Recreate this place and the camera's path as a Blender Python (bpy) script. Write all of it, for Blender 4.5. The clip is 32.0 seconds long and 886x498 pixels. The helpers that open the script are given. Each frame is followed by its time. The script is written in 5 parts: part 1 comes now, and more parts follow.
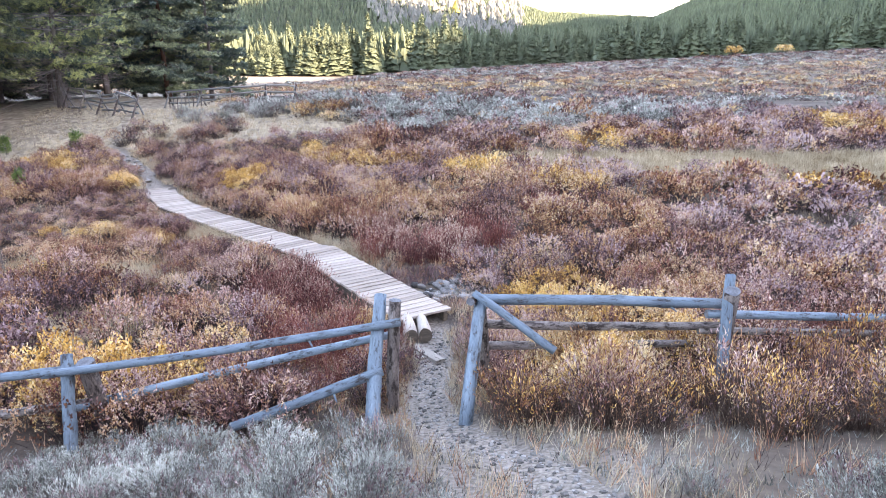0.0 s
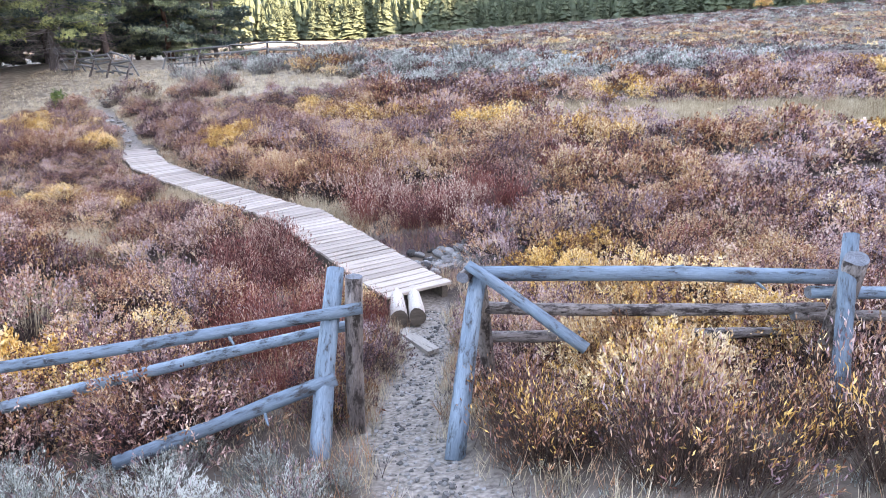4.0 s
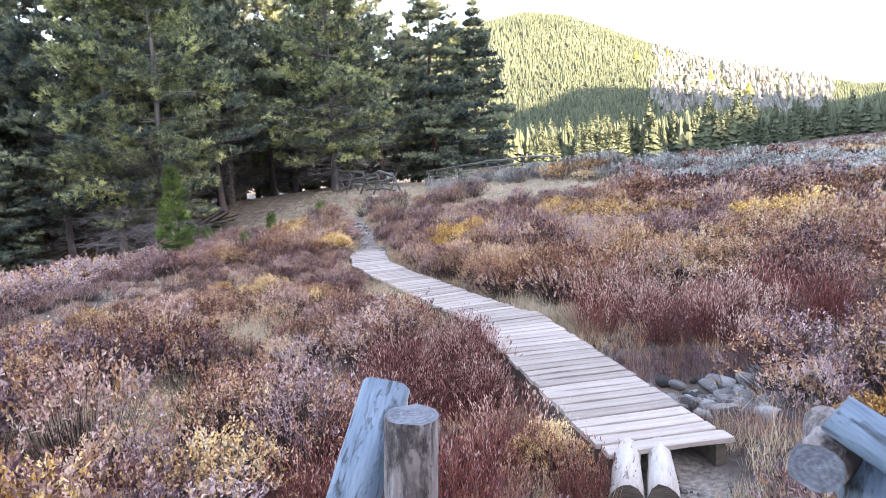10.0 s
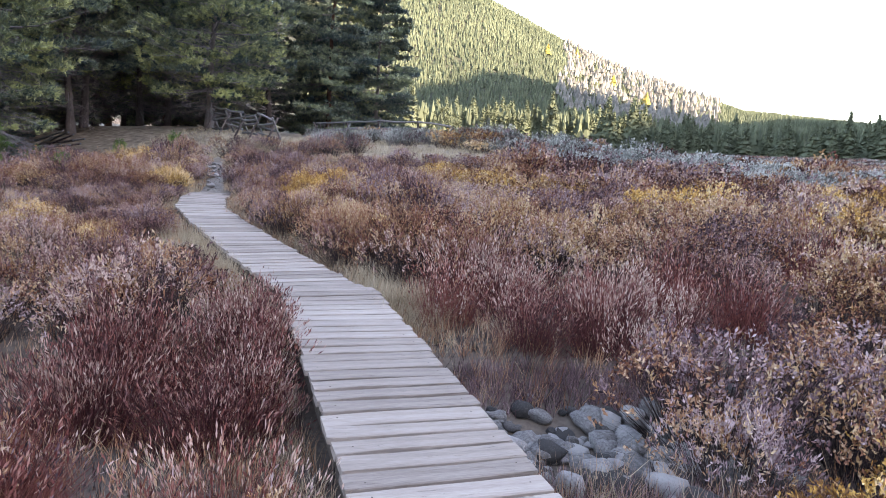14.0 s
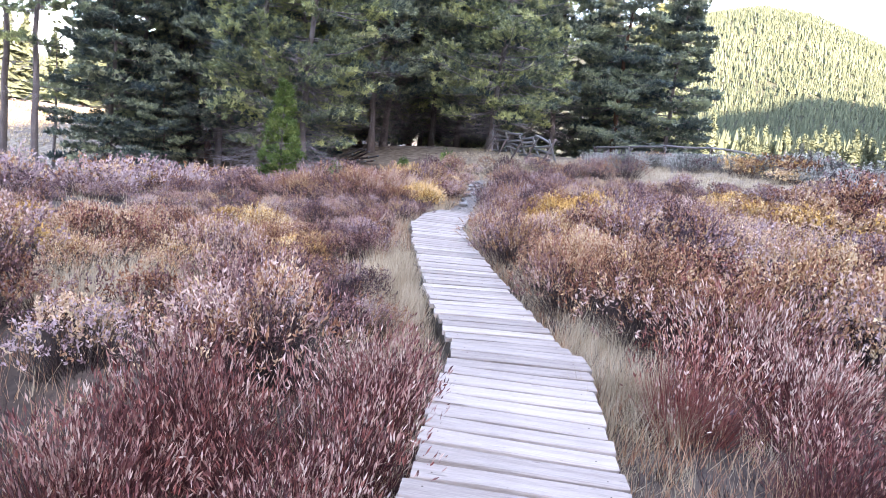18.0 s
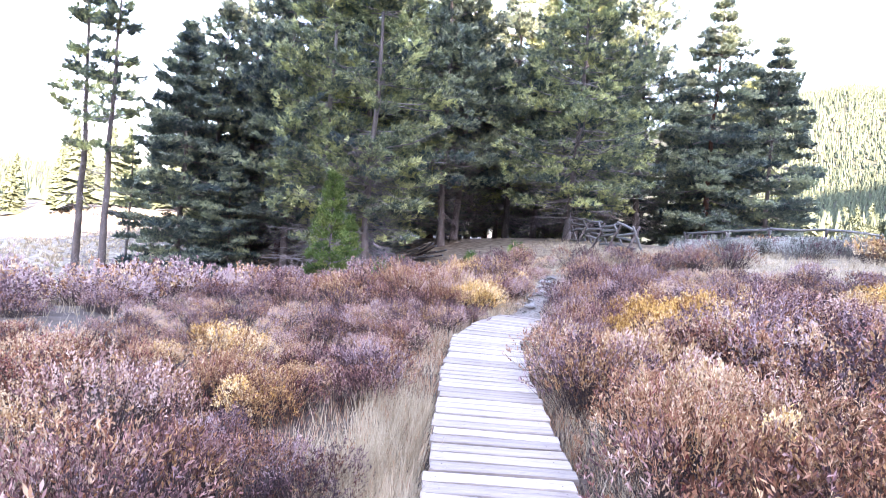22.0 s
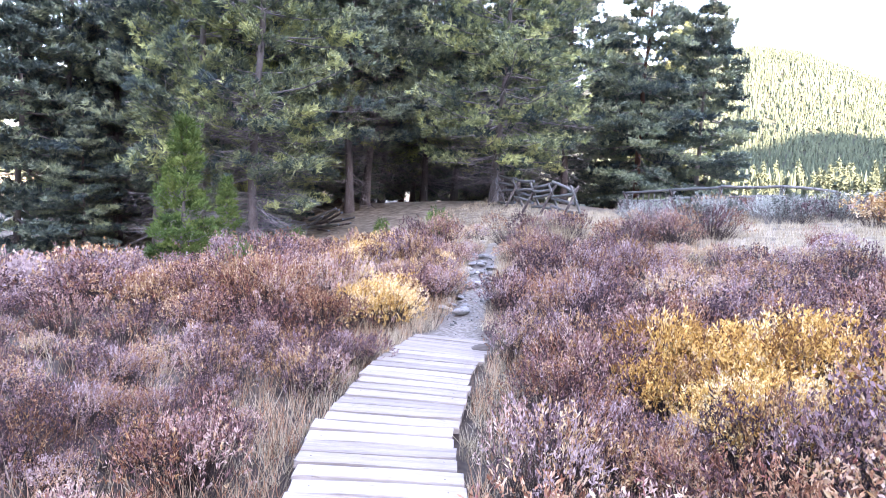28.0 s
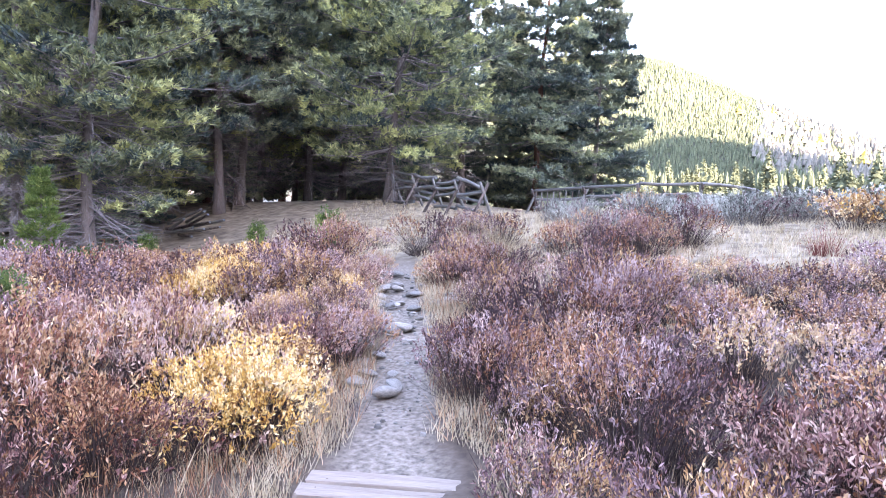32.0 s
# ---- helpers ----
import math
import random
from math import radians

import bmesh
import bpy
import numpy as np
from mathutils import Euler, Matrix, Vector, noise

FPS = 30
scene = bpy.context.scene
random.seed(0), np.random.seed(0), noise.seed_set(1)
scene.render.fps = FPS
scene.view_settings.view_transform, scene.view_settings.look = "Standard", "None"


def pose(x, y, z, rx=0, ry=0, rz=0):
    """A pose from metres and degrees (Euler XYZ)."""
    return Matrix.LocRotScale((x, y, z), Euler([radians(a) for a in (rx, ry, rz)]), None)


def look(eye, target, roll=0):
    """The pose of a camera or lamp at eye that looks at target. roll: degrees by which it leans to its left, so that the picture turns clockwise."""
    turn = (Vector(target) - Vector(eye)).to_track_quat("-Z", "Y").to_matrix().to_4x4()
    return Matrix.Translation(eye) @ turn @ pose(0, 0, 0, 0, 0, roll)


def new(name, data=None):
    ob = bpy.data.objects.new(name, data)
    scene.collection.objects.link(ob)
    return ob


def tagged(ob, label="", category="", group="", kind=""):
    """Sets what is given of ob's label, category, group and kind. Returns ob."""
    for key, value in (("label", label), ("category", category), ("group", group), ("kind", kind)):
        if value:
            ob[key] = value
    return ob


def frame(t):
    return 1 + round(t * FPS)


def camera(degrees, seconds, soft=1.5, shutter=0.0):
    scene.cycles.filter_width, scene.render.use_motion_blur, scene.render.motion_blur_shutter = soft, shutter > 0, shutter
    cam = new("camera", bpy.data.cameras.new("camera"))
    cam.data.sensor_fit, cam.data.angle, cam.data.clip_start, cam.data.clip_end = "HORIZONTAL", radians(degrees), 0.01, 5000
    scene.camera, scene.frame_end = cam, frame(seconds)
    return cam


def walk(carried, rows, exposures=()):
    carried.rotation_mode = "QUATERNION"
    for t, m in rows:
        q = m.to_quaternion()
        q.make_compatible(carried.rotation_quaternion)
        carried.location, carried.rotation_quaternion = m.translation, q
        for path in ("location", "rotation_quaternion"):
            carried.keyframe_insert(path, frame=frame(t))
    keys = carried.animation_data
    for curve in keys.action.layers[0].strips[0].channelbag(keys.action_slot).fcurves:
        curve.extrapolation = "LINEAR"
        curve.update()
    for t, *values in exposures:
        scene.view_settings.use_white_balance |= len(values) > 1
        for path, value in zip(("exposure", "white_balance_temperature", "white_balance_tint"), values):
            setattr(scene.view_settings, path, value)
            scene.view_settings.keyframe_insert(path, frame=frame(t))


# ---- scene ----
cam = camera(68.5, 32.0, soft=0.7)
PATH = [
    (0, (-0.113, 0.053, 4.408), (-0.084, 1.975, 3.856), 0.2),
    (0.5, (-0.017, 0.358, 4.312), (-0.042, 2.27, 3.725), -0.4),
    (1, (0.032, 0.693, 4.231), (0.018, 2.607, 3.651), -0.6),
    (1.5, (0.091, 1.017, 4.131), (0.048, 2.935, 3.565), -1.1),
    (2, (0.121, 1.291, 4.04), (0.049, 3.209, 3.476), -1.4),
    (2.5, (0.187, 1.522, 3.978), (0.122, 3.44, 3.416), -1.4),
    (3, (0.274, 1.747, 3.884), (0.217, 3.665, 3.32), -1.7),
    (3.5, (0.221, 2.033, 3.767), (0.175, 3.939, 3.161), -1.4),
    (5.5, (0.434, 3.251, 3.216), (0.422, 5.13, 2.529), -0.5),
    (6, (0.467, 3.674, 3.087), (0.344, 5.549, 2.4), -1.7),
    (6.5, (0.545, 4.085, 2.914), (0.368, 5.995, 2.346), -0.9),
    (7, (0.593, 4.407, 2.801), (0.326, 6.32, 2.284), -1.0),
    (7.5, (0.484, 4.67, 2.707), (0.187, 6.579, 2.189), -0.6),
    (8, (0.456, 4.881, 2.621), (0.033, 6.768, 2.111), -0.9),
    (8.5, (0.468, 5.173, 2.527), (-0.005, 7.04, 1.986), -1.3),
    (9, (0.327, 5.353, 2.484), (-0.292, 7.174, 1.934), -0.9),
    (9.5, (0.257, 5.562, 2.43), (-0.344, 7.449, 2.149), -3.3),
    (10, (0.164, 5.848, 2.321), (-0.633, 7.667, 2.079), -3.7),
    (10.5, (0.037, 6.183, 2.213), (-0.56, 8.071, 1.931), 0.4),
    (11, (-0.07, 6.532, 2.13), (-0.369, 8.483, 1.808), 3.5),
    (11.5, (-0.107, 6.864, 2.067), (-0.355, 8.824, 1.754), 4.3),
    (12, (-0.137, 7.181, 2.02), (-0.296, 9.152, 1.717), 4.9),
    (12.5, (-0.144, 7.516, 1.965), (-0.253, 9.491, 1.664), 5.2),
    (13, (-0.124, 7.897, 1.871), (-0.326, 9.867, 1.588), 4.7),
    (13.5, (-0.119, 8.264, 1.805), (-0.389, 10.22, 1.484), 5.1),
    (14, (-0.034, 8.619, 1.765), (-0.512, 10.533, 1.44), 4.7),
    (14.5, (-0.025, 8.957, 1.702), (-0.581, 10.85, 1.373), 4.9),
    (16.5, (0.106, 9.703, 1.643), (-0.794, 11.462, 1.333), 7.3),
    (17, (0.048, 10.115, 1.629), (-1.113, 11.717, 1.335), 6.4),
    (17.5, (-0.111, 10.532, 1.559), (-1.308, 12.108, 1.27), 6.3),
    (18, (-0.386, 10.944, 1.61), (-1.62, 12.484, 1.285), 6.3),
    (18.5, (-0.542, 11.257, 1.592), (-1.891, 12.703, 1.291), 5.5),
    (19, (-0.66, 11.582, 1.62), (-2.097, 12.942, 1.327), 4.3),
    (19.5, (-0.897, 11.883, 1.642), (-2.355, 13.234, 1.418), 4.1),
    (20, (-1.088, 12.216, 1.626), (-2.53, 13.593, 1.464), 3.7),
    (20.5, (-1.307, 12.563, 1.644), (-2.756, 13.935, 1.52), 3.6),
    (21, (-1.565, 12.848, 1.645), (-3.032, 14.205, 1.555), 4.4),
    (21.5, (-1.755, 13.213, 1.619), (-3.211, 14.582, 1.547), 4.3),
    (22, (-1.992, 13.635, 1.606), (-3.447, 15.005, 1.538), 4.3),
    (22.5, (-2.318, 14.018, 1.625), (-3.733, 15.43, 1.556), 4.2),
    (23, (-2.634, 14.442, 1.602), (-3.924, 15.964, 1.462), 2.9),
    (23.5, (-2.96, 14.79, 1.577), (-4.232, 16.317, 1.35), 2.7),
    (24, (-3.204, 15.062, 1.6), (-4.467, 16.592, 1.343), 2.6),
    (24.5, (-3.444, 15.379, 1.595), (-4.739, 16.88, 1.331), 3.0),
    (26.5, (-4.361, 16.523, 1.74), (-5.688, 17.996, 1.474), 2.8),
    (27, (-4.709, 16.917, 1.705), (-6.036, 18.397, 1.484), 2.6),
    (27.5, (-5.092, 17.224, 1.695), (-6.394, 18.73, 1.508), 3.3),
    (28, (-5.401, 17.57, 1.663), (-6.668, 19.108, 1.495), 3.4),
    (28.5, (-5.702, 17.946, 1.672), (-6.952, 19.5, 1.52), 3.4),
    (29, (-6.051, 18.257, 1.684), (-7.262, 19.843, 1.54), 3.6),
    (29.5, (-6.397, 18.622, 1.66), (-7.59, 20.221, 1.516), 3.5),
    (30, (-6.733, 18.944, 1.664), (-7.888, 20.57, 1.517), 3.4),
    (30.5, (-7.084, 19.28, 1.632), (-8.145, 20.968, 1.481), 3.1),
    (31, (-7.433, 19.69, 1.657), (-8.484, 21.385, 1.497), 2.9),
    (31.5, (-7.796, 20.117, 1.625), (-8.822, 21.827, 1.469), 3.2),
    (32, (-8.129, 20.512, 1.587), (-9.107, 22.25, 1.438), 3.3),
]
LIGHT = [(0, 3.92, 9150, 21), (5.5, 3.96, 9200, 21), (9, 3.95, 9450, 22), (10, 3.8, 9000, 22), (11, 3.3, 8850, 21), (13, 2.97, 8800, 21), (14.5, 3.48, 8750, 21), (17, 3.86, 8550, 23), (20, 4.28, 8000, 27), (26, 4.4, 7850, 28), (30, 4.4, 7950, 27), (32, 4.36, 8050, 27)]
walk(cam, [(t, look(eye, target, roll)) for t, eye, target, roll in PATH], LIGHT)
# ---- world, sun ----
SUN_EL, SUN_AZ = 24.0, 117.0            # degrees above the horizon, clockwise from +Y
sky_world = bpy.data.worlds.new("sky")
scene.world = sky_world
sky_world.use_nodes = True
wn = sky_world.node_tree.nodes
sky = wn.new("ShaderNodeTexSky")
sky.sky_type, sky.sun_disc = "NISHITA", False
sky.sun_elevation, sky.sun_rotation = radians(SUN_EL), radians(SUN_AZ)
sky.altitude, sky.air_density, sky.dust_density, sky.ozone_density = 2800.0, 1.0, 2.5, 0.6
sky_world.node_tree.links.new(sky.outputs[0], wn["Background"].inputs[0])
wn["Background"].inputs[1].default_value = 0.15
sun_to = Vector((math.sin(radians(SUN_AZ)) * math.cos(radians(SUN_EL)), math.cos(radians(SUN_AZ)) * math.cos(radians(SUN_EL)), math.sin(radians(SUN_EL))))
sun = new("sun", bpy.data.lights.new("sun", "SUN"))
sun.data.energy, sun.data.angle, sun.data.color = 2.3, radians(0.5), (1.0, 0.96, 0.9)
sun.matrix_world = look(sun_to * 50, (0, 0, 0))


# ---- materials ----
def mat(name, colours, scale=8.0, fine=90.0, rough=0.85, bump=0.3, spread="", amount=0.35, stretch=(1, 1, 1), coords="Object", translucent=0.0, world_scale=0.0, metal=0.0, tone=0.0):
    """Colours mixed by coarse and fine noise; spread: 'object' or 'island' varies each piece's tone."""
    m = bpy.data.materials.new(name)
    m.use_nodes = True
    t = m.node_tree
    n, link = t.nodes, t.links.new
    bsdf = n["Principled BSDF"]
    bsdf.inputs["Roughness"].default_value = rough
    bsdf.inputs["Metallic"].default_value = metal
    bsdf.inputs["Specular IOR Level"].default_value = 0.25
    tc = n.new("ShaderNodeTexCoord")
    mp = n.new("ShaderNodeMapping")
    mp.inputs["Scale"].default_value = stretch
    link(tc.outputs[coords], mp.inputs[0])
    big, small = n.new("ShaderNodeTexNoise"), n.new("ShaderNodeTexNoise")
    for node, s, d in ((big, scale, 4.0), (small, fine, 3.0)):
        node.inputs["Scale"].default_value, node.inputs["Detail"].default_value = s, d
        link(mp.outputs[0], node.inputs["Vector"])
    mix = n.new("ShaderNodeMath")
    mix.operation = "MULTIPLY_ADD"
    link(small.outputs[0], mix.inputs[0])
    mix.inputs[1].default_value = 0.45
    half = n.new("ShaderNodeMath")
    half.operation = "MULTIPLY"
    half.inputs[1].default_value = 0.6
    link(big.outputs[0], half.inputs[0])
    link(half.outputs[0], mix.inputs[2])
    fac = mix.outputs[0]
    if spread:
        info = n.new("ShaderNodeObjectInfo" if spread == "object" else "ShaderNodeNewGeometry")
        rnd = info.outputs["Random" if spread == "object" else "Random Per Island"]
        add = n.new("ShaderNodeMath")
        add.operation = "MULTIPLY_ADD"
        link(rnd, add.inputs[0])
        add.inputs[1].default_value = amount * 2
        sub = n.new("ShaderNodeMath")
        sub.operation = "SUBTRACT"
        link(fac, sub.inputs[0])
        sub.inputs[1].default_value = amount
        link(sub.outputs[0], add.inputs[2])
        fac = add.outputs[0]
    if world_scale:
        geo, patch = n.new("ShaderNodeNewGeometry"), n.new("ShaderNodeTexNoise")
        patch.inputs["Scale"].default_value, patch.inputs["Detail"].default_value = world_scale, 3.0
        link(geo.outputs["Position"], patch.inputs["Vector"])
        add = n.new("ShaderNodeMath")
        add.operation = "MULTIPLY_ADD"
        link(patch.outputs[0], add.inputs[0])
        add.inputs[1].default_value = 0.7
        sub = n.new("ShaderNodeMath")
        sub.operation = "SUBTRACT"
        link(fac, sub.inputs[0])
        sub.inputs[1].default_value = 0.35
        link(sub.outputs[0], add.inputs[2])
        fac = add.outputs[0]
    if tone:
        lobe, own = n.new("ShaderNodeAttribute"), n.new("ShaderNodeObjectInfo")
        lobe.attribute_name = "tone"
        add = n.new("ShaderNodeMath")
        link(fac, add.inputs[0])
        link(lobe.outputs["Fac"], add.inputs[1])
        each = n.new("ShaderNodeMath")
        each.operation = "MULTIPLY_ADD"
        link(own.outputs["Random"], each.inputs[0])
        each.inputs[1].default_value = tone
        link(add.outputs[0], each.inputs[2])
        sub = n.new("ShaderNodeMath")
        sub.operation = "SUBTRACT"
        link(each.outputs[0], sub.inputs[0])
        sub.inputs[1].default_value = tone / 2
        fac = sub.outputs[0]
    ramp = n.new("ShaderNodeValToRGB")
    el = ramp.color_ramp.elements
    while len(el) < len(colours):
        el.new(0.5)
    for k, c in enumerate(colours):
        el[k].position = 0.22 + 0.6 * k / max(1, len(colours) - 1)
        el[k].color = (*c, 1)
    link(fac, ramp.inputs[0])
    link(ramp.outputs[0], bsdf.inputs["Base Color"])
    if bump:
        b = n.new("ShaderNodeBump")
        b.inputs["Strength"].default_value, b.inputs["Distance"].default_value = bump, 0.02
        link(mix.outputs[0], b.inputs["Height"])
        link(b.outputs[0], bsdf.inputs["Normal"])
    if translucent:
        tr, add = n.new("ShaderNodeBsdfTranslucent"), n.new("ShaderNodeMixShader")
        link(ramp.outputs[0], tr.inputs[0])
        add.inputs[0].default_value = translucent
        link(bsdf.outputs[0], add.inputs[1])
        link(tr.outputs[0], add.inputs[2])
        link(add.outputs[0], n["Material Output"].inputs[0])
    return m


def timber(name, wood, dark, patch, crack, stretch, spread=0.14, island="object"):
    """Weathered wood: silvered grain, long drying checks, and dark patches of bark or stain."""
    m = mat(name, wood, 5, 45, 0.8, 0.0, island, spread, stretch)
    n, link = m.node_tree.nodes, m.node_tree.links.new
    tc, mp, pm = n.new("ShaderNodeTexCoord"), n.new("ShaderNodeMapping"), n.new("ShaderNodeMapping")
    mp.inputs["Scale"].default_value = stretch
    pm.inputs["Scale"].default_value = [0.5 + 0.5 * v for v in stretch]
    info, shift = n.new("ShaderNodeObjectInfo"), n.new("ShaderNodeVectorMath")
    shift.operation = "MULTIPLY_ADD"
    link(info.outputs["Random"], shift.inputs[0])
    shift.inputs[1].default_value = (13.0, 7.0, 29.0)
    link(tc.outputs["Object"], shift.inputs[2])
    link(shift.outputs[0], mp.inputs[0])
    link(shift.outputs[0], pm.inputs[0])
    checks, blotch, r1, r2 = n.new("ShaderNodeTexNoise"), n.new("ShaderNodeTexNoise"), n.new("ShaderNodeValToRGB"), n.new("ShaderNodeValToRGB")
    checks.inputs["Scale"].default_value, checks.inputs["Detail"].default_value, checks.inputs["Roughness"].default_value = 16.0, 6.0, 0.7
    blotch.inputs["Scale"].default_value, blotch.inputs["Detail"].default_value, blotch.inputs["Roughness"].default_value = 7.5, 8.0, 0.74
    link(mp.outputs[0], checks.inputs["Vector"])
    link(pm.outputs[0], blotch.inputs["Vector"])
    for r, src, at in ((r1, checks, crack), (r2, blotch, patch)):
        e = r.color_ramp.elements
        e[0].position, e[0].color, e[1].position, e[1].color = at, (0, 0, 0, 1), at + 0.1, (1, 1, 1, 1)
        link(src.outputs[0], r.inputs[0])
    big = n.new("ShaderNodeMath")
    big.operation = "MAXIMUM"
    half = n.new("ShaderNodeMath")
    half.operation = "MULTIPLY"
    half.inputs[1].default_value = 0.75
    link(r1.outputs[0], half.inputs[0])
    link(half.outputs[0], big.inputs[0])
    link(r2.outputs[0], big.inputs[1])
    mix = n.new("ShaderNodeMixRGB")
    link(big.outputs[0], mix.inputs[0])
    link(n["Principled BSDF"].inputs["Base Color"].links[0].from_socket, mix.inputs[1])
    mix.inputs[2].default_value = (*dark, 1)
    link(mix.outputs[0], n["Principled BSDF"].inputs["Base Color"])
    b = n.new("ShaderNodeBump")
    b.inputs["Strength"].default_value, b.inputs["Distance"].default_value = 0.7, 0.012
    b.invert = True
    link(big.outputs[0], b.inputs["Height"])
    link(b.outputs[0], n["Principled BSDF"].inputs["Normal"])
    return m


M = {}
M["plank"] = timber("weathered_plank", [(0.2, 0.16, 0.134), (0.335, 0.277, 0.236), (0.465, 0.397, 0.345)], (0.1, 0.075, 0.06), 0.68, 0.62, (0.25, 3, 3), 0.17)
# Very dark brown timber; also used on nails and the pale logs' ends.
M["stringer"] = mat("dark_timber", [(0.03, 0.025, 0.02), (0.09, 0.07, 0.055), (0.16, 0.13, 0.1)], 6, 60, 0.9, 0.5, "", 0, (0.3, 3, 3))
M["log"] = timber("silvered_log", [(0.07, 0.097, 0.122), (0.147, 0.2, 0.245), (0.25, 0.325, 0.38)], (0.05, 0.045, 0.045), 0.535, 0.57, (2.5, 2.5, 0.35))
M["log_brown"] = timber("brown_barked_log", [(0.085, 0.066, 0.06), (0.17, 0.137, 0.125), (0.34, 0.3, 0.28)], (0.04, 0.03, 0.027), 0.49, 0.53, (2.5, 2.5, 0.5))
M["log_grey"] = timber("grey_far_log", [(0.085, 0.083, 0.08), (0.18, 0.175, 0.168), (0.3, 0.29, 0.275)], (0.05, 0.042, 0.038), 0.56, 0.58, (2.5, 2.5, 0.35))
M["log_pale"] = timber("pale_peeled_log", [(0.24, 0.2, 0.165), (0.38, 0.33, 0.285), (0.5, 0.45, 0.4)], (0.08, 0.06, 0.048), 0.62, 0.58, (2.5, 2.5, 0.35))
M["board_old"] = timber("old_sunken_board", [(0.17, 0.145, 0.122), (0.27, 0.235, 0.2), (0.37, 0.33, 0.285)], (0.06, 0.046, 0.038), 0.55, 0.58, (3, 0.3, 3))
M["end"] = mat("sawn_end_grain", [(0.055, 0.058, 0.064), (0.14, 0.148, 0.165), (0.25, 0.262, 0.285)], 14, 70, 0.9, 0.8)
rings, shade = M["end"].node_tree.nodes.new("ShaderNodeTexWave"), M["end"].node_tree.nodes.new("ShaderNodeMixRGB")
rings.wave_type, rings.rings_direction = "RINGS", "Z"
rings.inputs["Scale"].default_value, rings.inputs["Distortion"].default_value, rings.inputs["Detail"].default_value = 26.0, 7.0, 4.0
shade.blend_type = "MULTIPLY"
shade.inputs[0].default_value = 0.22
base_in = M["end"].node_tree.nodes["Principled BSDF"].inputs["Base Color"]
M["end"].node_tree.links.new(M["end"].node_tree.nodes["Mapping"].outputs[0], rings.inputs["Vector"])
M["end"].node_tree.links.new(base_in.links[0].from_socket, shade.inputs[1])
M["end"].node_tree.links.new(rings.outputs[0], shade.inputs[2])
M["end"].node_tree.links.new(shade.outputs[0], base_in)
M["rock"] = mat("river_stone", [(0.05, 0.047, 0.045), (0.14, 0.132, 0.126), (0.34, 0.325, 0.31)], 6, 50, 0.85, 0.8, "object", 0.4)
M["rock_pale"] = mat("pale_trail_stone", [(0.11, 0.1, 0.092), (0.23, 0.215, 0.2), (0.38, 0.36, 0.335)], 5, 45, 0.85, 0.6, "object", 0.25)
M["bark"] = mat("pine_bark", [(0.075, 0.06, 0.056), (0.17, 0.14, 0.132), (0.31, 0.27, 0.26)], 3, 18, 0.95, 1.0, "object", 0.15, (2, 2, 0.5))
M["bark_red"] = mat("reddish_spruce_bark", [(0.06, 0.03, 0.02), (0.13, 0.065, 0.045), (0.2, 0.11, 0.08)], 3, 18, 0.95, 1.0, "object", 0.15, (2, 2, 0.5))
M["twig"] = mat("grey_dead_branches", [(0.1, 0.088, 0.09), (0.23, 0.205, 0.21), (0.42, 0.39, 0.395)], 3, 18, 0.95, 0.4, "object", 0.15)
M["pine"] = mat("pine_needles", [(0.058, 0.088, 0.085), (0.22, 0.262, 0.155), (0.58, 0.6, 0.27)], 0.35, 3, 0.7, 0, "island", 0.13, translucent=0.2, tone=0.1)
M["spruce"] = mat("spruce_needles", [(0.052, 0.084, 0.088), (0.175, 0.225, 0.18), (0.43, 0.48, 0.3)], 0.35, 3, 0.7, 0, "island", 0.13, translucent=0.15, tone=0.1)
M["young"] = mat("young_pine_needles", [(0.055, 0.1, 0.028), (0.12, 0.185, 0.05), (0.24, 0.3, 0.09)], 0.8, 4, 0.65, 0, "island", 0.13, translucent=0.2, tone=0.1)
M["forest"] = mat("forest_needles", [(0.063, 0.078, 0.047), (0.098, 0.117, 0.07), (0.137, 0.16, 0.096)], 0.02, 0.3, 0.8, 0, "island", 0.2, world_scale=0.012)
M["aspen"] = mat("bare_aspen_twigs", [(0.12, 0.115, 0.1), (0.18, 0.172, 0.15), (0.25, 0.235, 0.2)], 0.02, 0.3, 0.9, 0, "island", 0.2)
M["aspen_gold"] = mat("yellow_aspen_leaves", [(0.26, 0.19, 0.04), (0.36, 0.28, 0.07)], 0.3, 3, 0.8, 0, "island", 0.2)
